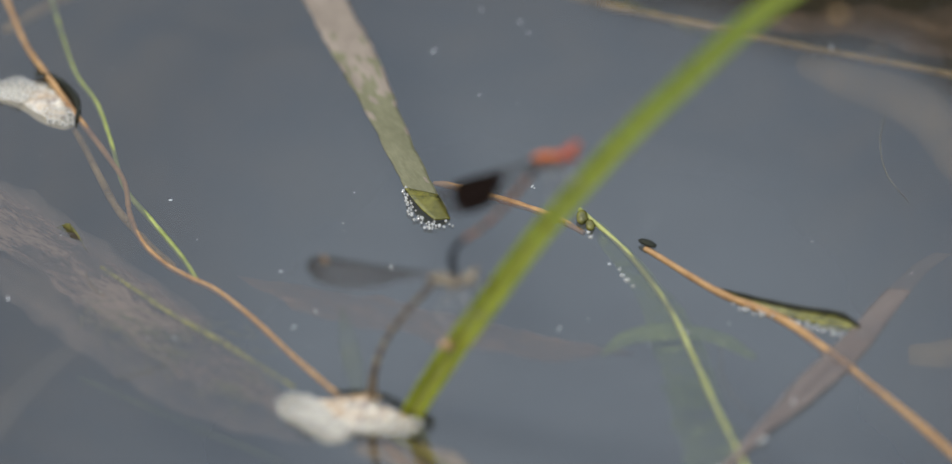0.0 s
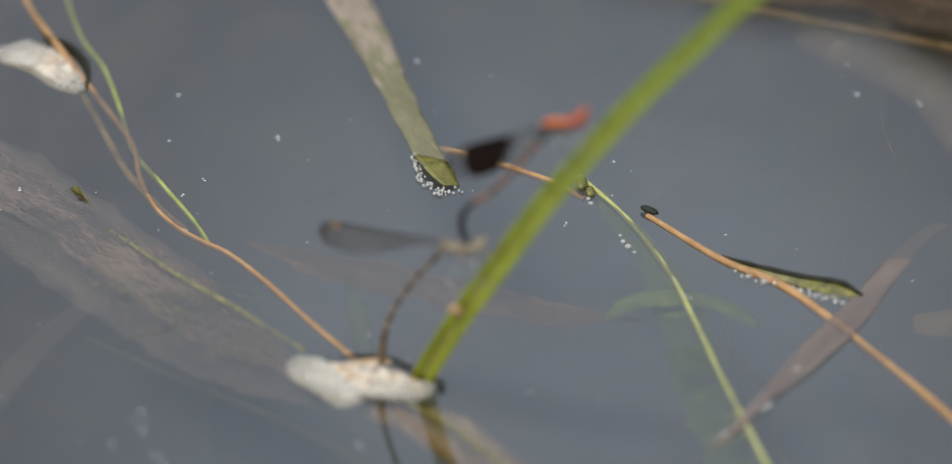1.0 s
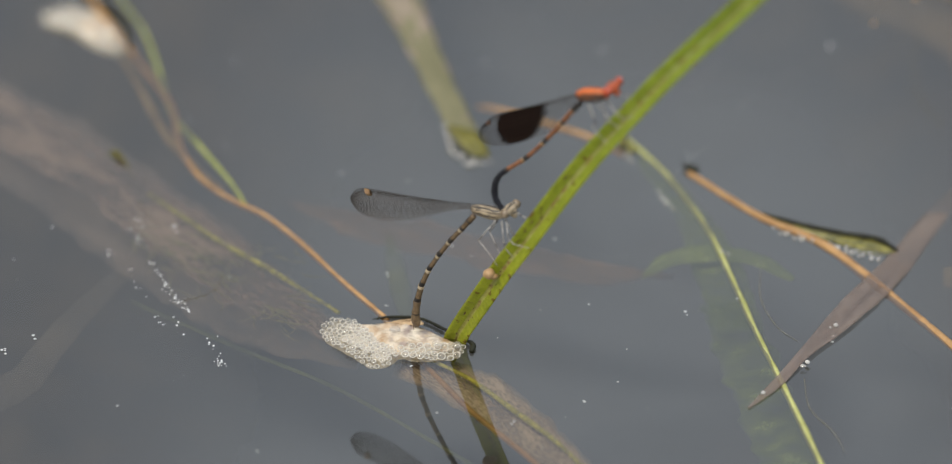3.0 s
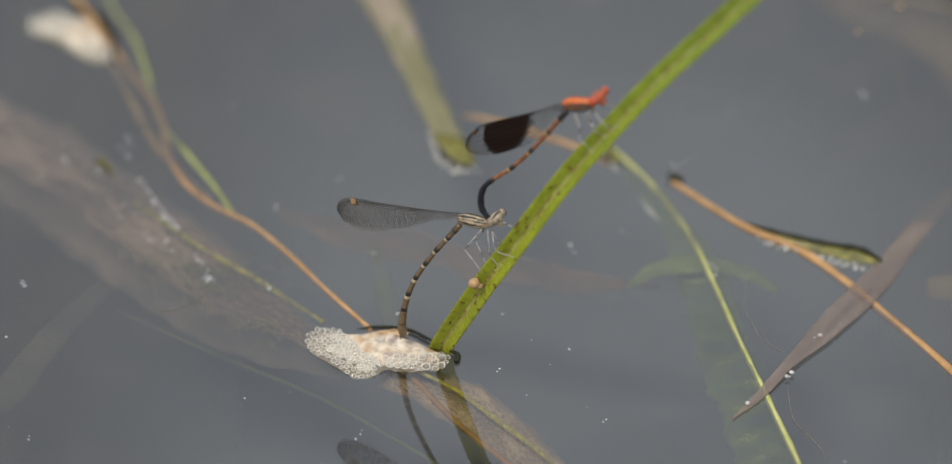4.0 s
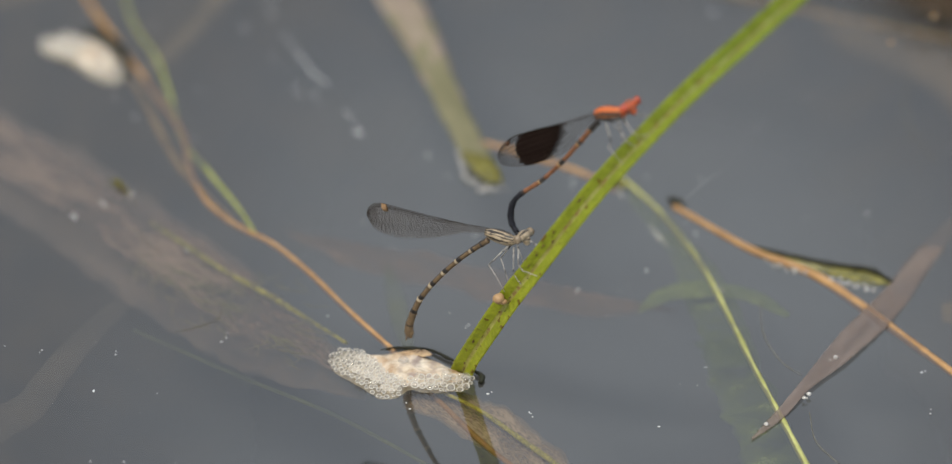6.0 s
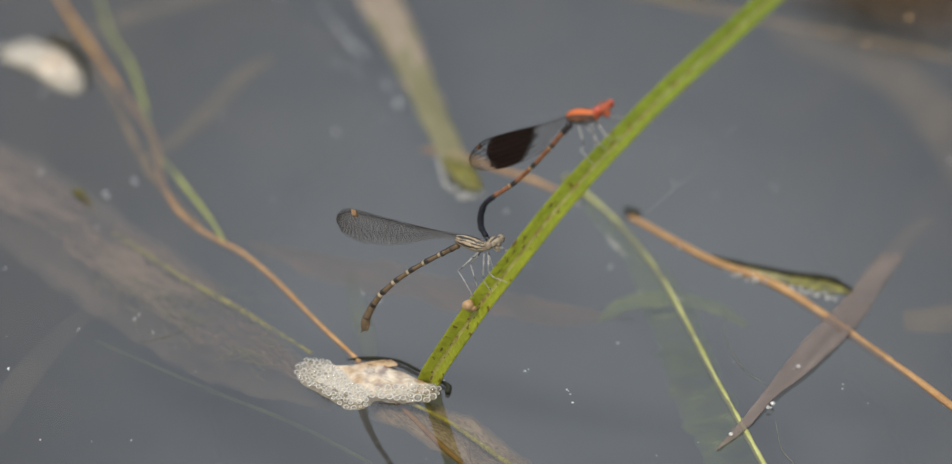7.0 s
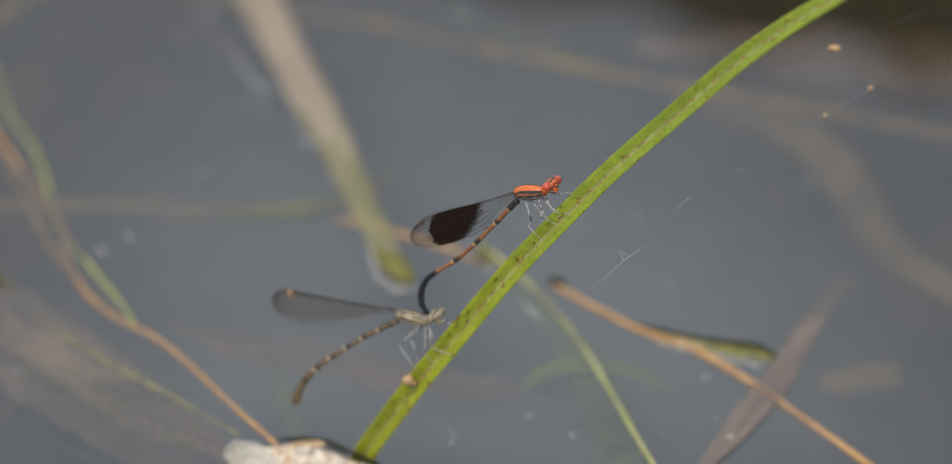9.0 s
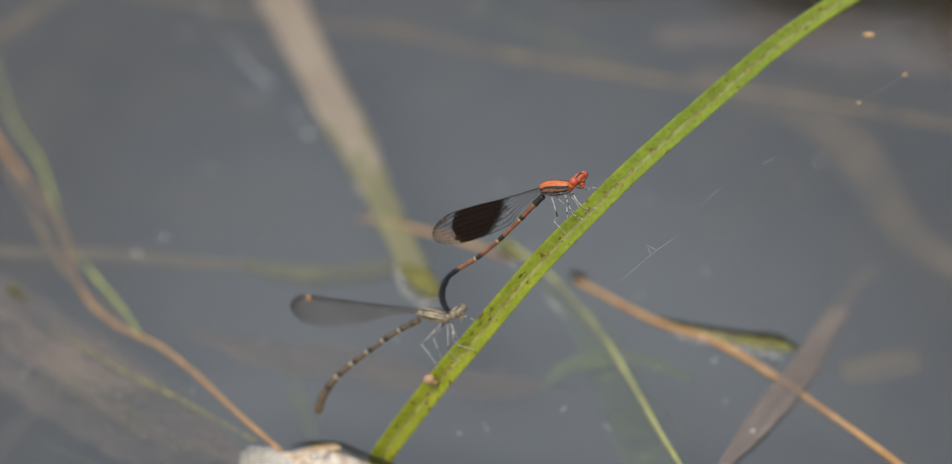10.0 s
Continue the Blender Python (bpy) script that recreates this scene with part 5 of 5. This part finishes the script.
for pts in ([(45.6, 21.5), (45.7, 12.7), (48.0, 4.7), (51.1, 0.3)], [(51.9, -10.3), (52.7, -19.1), (56.1, -26.0), (57.8, -31.9)], [(70.1, 92.9), (69.2, 83.8), (70.1, 73.9), (73.3, 65.1)],
            [(-41.8, 10.5), (-38.6, 11.9), (-35.4, 14.5), (-34.5, 19.0)], [(-47.6, 41.6), (-46.2, 37.0), (-44.3, 34.3)]):
    filament(pts, 0.10, "fine pale root thread floating on the water")


bm = bmesh.new()
strand = soft_line([(26.9, -17.8, 34.3), (31.4, -20.3, 39.2), (34.9, -22.3, 44.0), (38.0, -24.1, 47.8), (42.0, -26.3, 55.0), (46, -28.4, 59.6), (51.2, -31.5, 64.2)], 8)
for a, b in ((7, 24), (31, 36), (44, 48)):
    tube(bm, strand[a:b], [0.012, 0.022, 0.024, 0.012], 5)
tube(bm, strand, [0.004, 0.004], 3)
for line in ([(51.2, -31.5, 76.0), (57.8, -35.3, 82.9), (61.2, -37.2, 85.9), (66.8, -40.3, 90.3), (73.3, -44.0, 95.4)], [(51.2, -31.5, 64.2), (59.6, -36.3, 73.4), (60.9, -37.0, 75.2), (66.8, -40.3, 81.3), (68.6, -41.3, 84.8), (77.6, -46.4, 93.8)]):
    tube(bm, soft_line(line, 6), [0.004, 0.006, 0.014, 0.005, 0.008], 4)
tube(bm, [Vector((34.6, -22.2, 43.8)), Vector((33.9, -21.8, 45.0)), Vector((35.6, -22.7, 44.6))], [0.03, 0.03, 0.02], 4)
silk = tagged(part("silk_thread", bm, SILK), "fine pale strand of spider silk hung from the blade", "silk thread")


# ---- what moves ----
DRIFT = {
    "foam": [(0, 0.7, 0.3, 0), (0.5, 1.0, 0, 0), (1, 0.9, 0, 0), (1.5, 0.5, 0.3, 0), (2, 0.3, 0, 0), (3.5, 0, 0, 0), (4.5, 0.2, 0, 0), (5.5, 0.5, -0.1, 0), (7, 0.8, 0.1, 0), (8, 0.7, 0.8, 0), (9, 0.8, 0.7, 0), (10, 0.9, 0.9, 0)],
    "left": [(0, 0.1, 0, -0.2), (0.5, 1.0, 0.2, -0.9), (1, 0.9, -0.2, 0.1), (1.5, 0.3, 0, 0.3), (2, 0.3, 0, 0.5), (3.5, 0, 0, 0), (4.5, 0.2, -0.2, -0.4), (5.5, 0.6, -0.1, -0.9), (7, 1.7, 0.2, -3.2), (7.5, 1.5, 0.2, -3.7), (8, 1.0, 0.1, -3.6), (9, 0.2, 0.1, -3.5), (10, -1.5, 0.1, -3.3)],
    "stick": [(0, -0.5, 0.2, 0.5), (1, -1.0, 0.3, 0.3), (1.5, -0.4, 0.2, -0.1), (2, -0.3, 0.1, -0.1), (3.5, 0, 0, 0), (4.5, -0.4, 0.1, 0.3), (5.5, -0.9, 0.6, 1.4), (7, -1.7, 0.3, 3.2), (8, -1.4, 0, 1.8), (9, -0.4, -0.1, 2.0), (10, 0.2, 0, 1.5)],
    "brown": [(0, -0.7, 0, 0), (1, -1.3, 0, 0), (2, -0.6, -0.3, 0), (3.5, 0, 0, 0), (5.5, -0.3, 0.3, 0), (7, -0.8, 0.5, 0), (8, -0.6, -0.2, 0), (9, 0.5, 0, 0), (10, 1.4, -0.7, 0)],
    "plant": [(0, 0.1, -0.4, 0), (1, -0.6, -0.2, 0), (2, -0.1, 0.2, 0), (3.5, 0, 0, 0), (5.5, -0.4, -0.5, 0), (7, -1.4, -0.8, 0), (8, -1.4, 0.9, 0), (9, -1.3, 0.5, 0), (10, -0.3, 1.1, 0)],
    "twig": [(0, 0, 0, 0), (2, 0, -0.6, 0), (5.5, 0, -2.2, 0), (7, 0, -3.4, 0), (7.6, 0, -4, 0), (9, 0, -4.4, 0), (9.5, 0, -6, 0), (10, 0, -7.6, 0)],
    "leaf": [(0, 0.8, 2.1, 0), (0.5, 2.6, 2.6, 0), (1, 1.4, 2.0, 0), (1.5, 1.2, 1.6, 0), (2, 0.9, -0.2, 0), (3.5, 0.2, -1.5, 0), (4.5, 0.6, -0.8, -0.2), (5.5, 1.5, -0.2, -0.7), (7, 6.1, 0.9, -2.6), (7.5, 6.8, -1.2, -3.2), (8, 7.8, -2.9, -3.5), (8.5, 8.3, -4.4, -3.6), (9, 8.6, -4.4, -3.6), (9.5, 9.2, -6.2, -3.6), (10, 9.8, -8.6, -3.6)],
}
# seconds; place in mm; turn in degrees
STREAK = [(0, -40, 240, -2.8, 44), (3.5, -36, 190, -2.8, 42), (5.5, -32, 152, -2.8, 38), (6.8, -27, 127, -2.8, 33), (7.2, -24.8, 118.8, -2.8, 29), (7.6, -21, 109.7, -2.8, 20), (8.2, -19, 97, -2.8, 7), (8.5, -18, 89.3, -2.8, 1), (9, -20, 79.6, -2.8, -5), (9.5, -22, 73.3, -2.8, -8), (10, -21, 65.5, -2.8, -12)]
STREAK_END = [(0, 22), (7.6, 26), (8.2, 12), (8.5, 10), (9, 4), (9.5, -8), (10, -10)]
STREAK_SIDE = [(0, -58, 210, -3.2, 66), (3.5, -52, 158, -3.2, 65), (5.5, -42, 118, -3.2, 63), (6.8, -32.3, 92, -3.2, 61), (7.2, -26.5, 82.3, -3.2, 58), (7.8, -15.5, 69.8, -3.2, 57), (8.2, -11, 60.2, -5.5, 55), (8.5, -9, 52.8, -10, 53), (9, -6, 46, -34, 51), (10, -3, 40, -60, 49)]
# seconds; shift forward and up in mm; pitch in degrees
FEMALE_LEAN = [(0, 0.08, 0.18, 0.3), (0.5, 0.1, 0, 0.3), (1, 0.1, -0.16, 0.77), (1.5, 0, -0.07, 0.96), (2, 0, -0.05, 0.75), (3.5, 0, 0, 0), (4, 0, 0.08, -0.2), (4.5, 0, 0, 0.8), (5, -0.06, -0.1, 2.34), (5.5, -0.1, -0.14, 3.06), (7, -0.08, -0.14, 3.95),
               (7.5, -0.04, -0.05, 4.0), (8, 0, 0, 4.24), (8.5, -0.07, -0.06, 3.28), (9, -0.05, 0.05, 2.32), (9.5, 0.03, 0.08, 1.17), (10, 0.02, 0.17, 0.31)]
MALE_LEAN = [(0, 0, -0.49, -0.76), (0.5, 0, -0.15, -0.38), (1, 0, -0.1, -0.31), (1.5, 0, -0.08, -0.21), (2, 0, -0.04, -0.13), (3.5, 0, 0, 0), (4, 0.05, 0, -0.1), (4.5, 0.17, -0.04, -0.48), (5, 0.27, -0.08, -0.94), (5.5, 0.27, -0.09, -1.07), (7, 0.05, 0.16, -0.76),
             (7.5, 0, 0.24, -0.76), (8, 0, 0.25, -0.82), (8.5, -0.06, 0.26, -0.32), (9, -0.04, 0.09, -0.34), (9.5, -0.16, 0.19, 0.13), (10, -0.19, 0.23, 0.22)]


def motions():
    walk(blade, [(r[0], sway(r)) for r in SWAY])
    for who, lean in ((female, FEMALE_LEAN), (male, MALE_LEAN)):
        walk(who, [(r[0], sway(r) @ PAIR @ pose(b[1] * MM, 0, b[2] * MM, 0, b[3], 0)) for r, b in zip(SWAY, lean)])
    for i, seg in enumerate(female_segments):
        rows = []
        for t, x, z, *hang in ABDOMEN:
            p = Vector((x, 0, z))
            for k in range(i):
                p += Vector((-math.cos(radians(hang[k])), 0, -math.sin(radians(hang[k])))) * SEGMENTS[k]
            rows.append((t, pose(p.x * MM, 0, p.z * MM, 0, -hang[i], 0)))
        walk(seg, rows)
    for ob, at, key in ((foam, FOAM_AT, "foam"), (under_leaf, FOAM_AT, "foam"), (under_stem, FOAM_AT, "foam"), (foam_far, FOAM2_AT, "left"), (stem_a, LEFT_AT, "left"), (stem_b, LEFT_AT, "left"), (stem_c, LEFT_AT, "left"), (big_leaf, LEFT_AT, "foam"), (big_leaf_frill, LEFT_AT, "foam"),
                        (stick_1, (15, 63, 0), "plant"), (stick_2, STICK_AT, "stick"), (strap_brown, BROWN_AT, "brown"), (pond_plant, PLANT_AT, "plant"), (leaf_far, LEAF_AT, "leaf"), (twig, (50, 118, 0), "twig")):
        walk(ob, [(t, pose((at[0] + dx) * MM, (at[1] + dy) * MM, 0, 0, 0, a)) for t, dx, dy, a in DRIFT[key]])
    for ob, rows in ((weed, STREAK), (streak_side, STREAK_SIDE)):
        walk(ob, [(t, pose(x * MM, y * MM, z * MM, 0, 0, a)) for t, x, y, z, a in rows])
    walk(streak_end, [(t, pose(7 * MM, 0.2 * MM, -0.2 * MM, 0, 0, a)) for t, a in STREAK_END])
    for ob, at in zip(chips, CHIP_AT):
        walk(ob, [(r[0], sway(r) @ Matrix.Translation(Vector(at) * MM)) for r in SWAY])
    walk(silk, [(r[0], sway(r)) for r in SWAY])
    walk(crumbs_open, [(0, pose(0, 0, 0)), (5.5, pose(-0.085, 0.13, 0)), (7.5, pose(-0.10, 0.15, 0)), (10, pose(-0.105, 0.16, 0))])
    walk(froth_rags, [(0, pose(0.004, -0.046, 0)), (2, pose(0, 0, 0)), (3.5, pose(-0.006, 0.036, 0)), (5.5, pose(0.008, 0.092, 0)), (7.5, pose(0.030, 0.117, 0)), (10, pose(0.026, 0.127, 0))])
    walk(crumbs_near, [(0, pose(0, 0, 0)), (4.6, pose(0.0, 0.09, 0)), (7, pose(0.02, 0.12, 0)), (10, pose(0.035, 0.13, 0))])


motions()
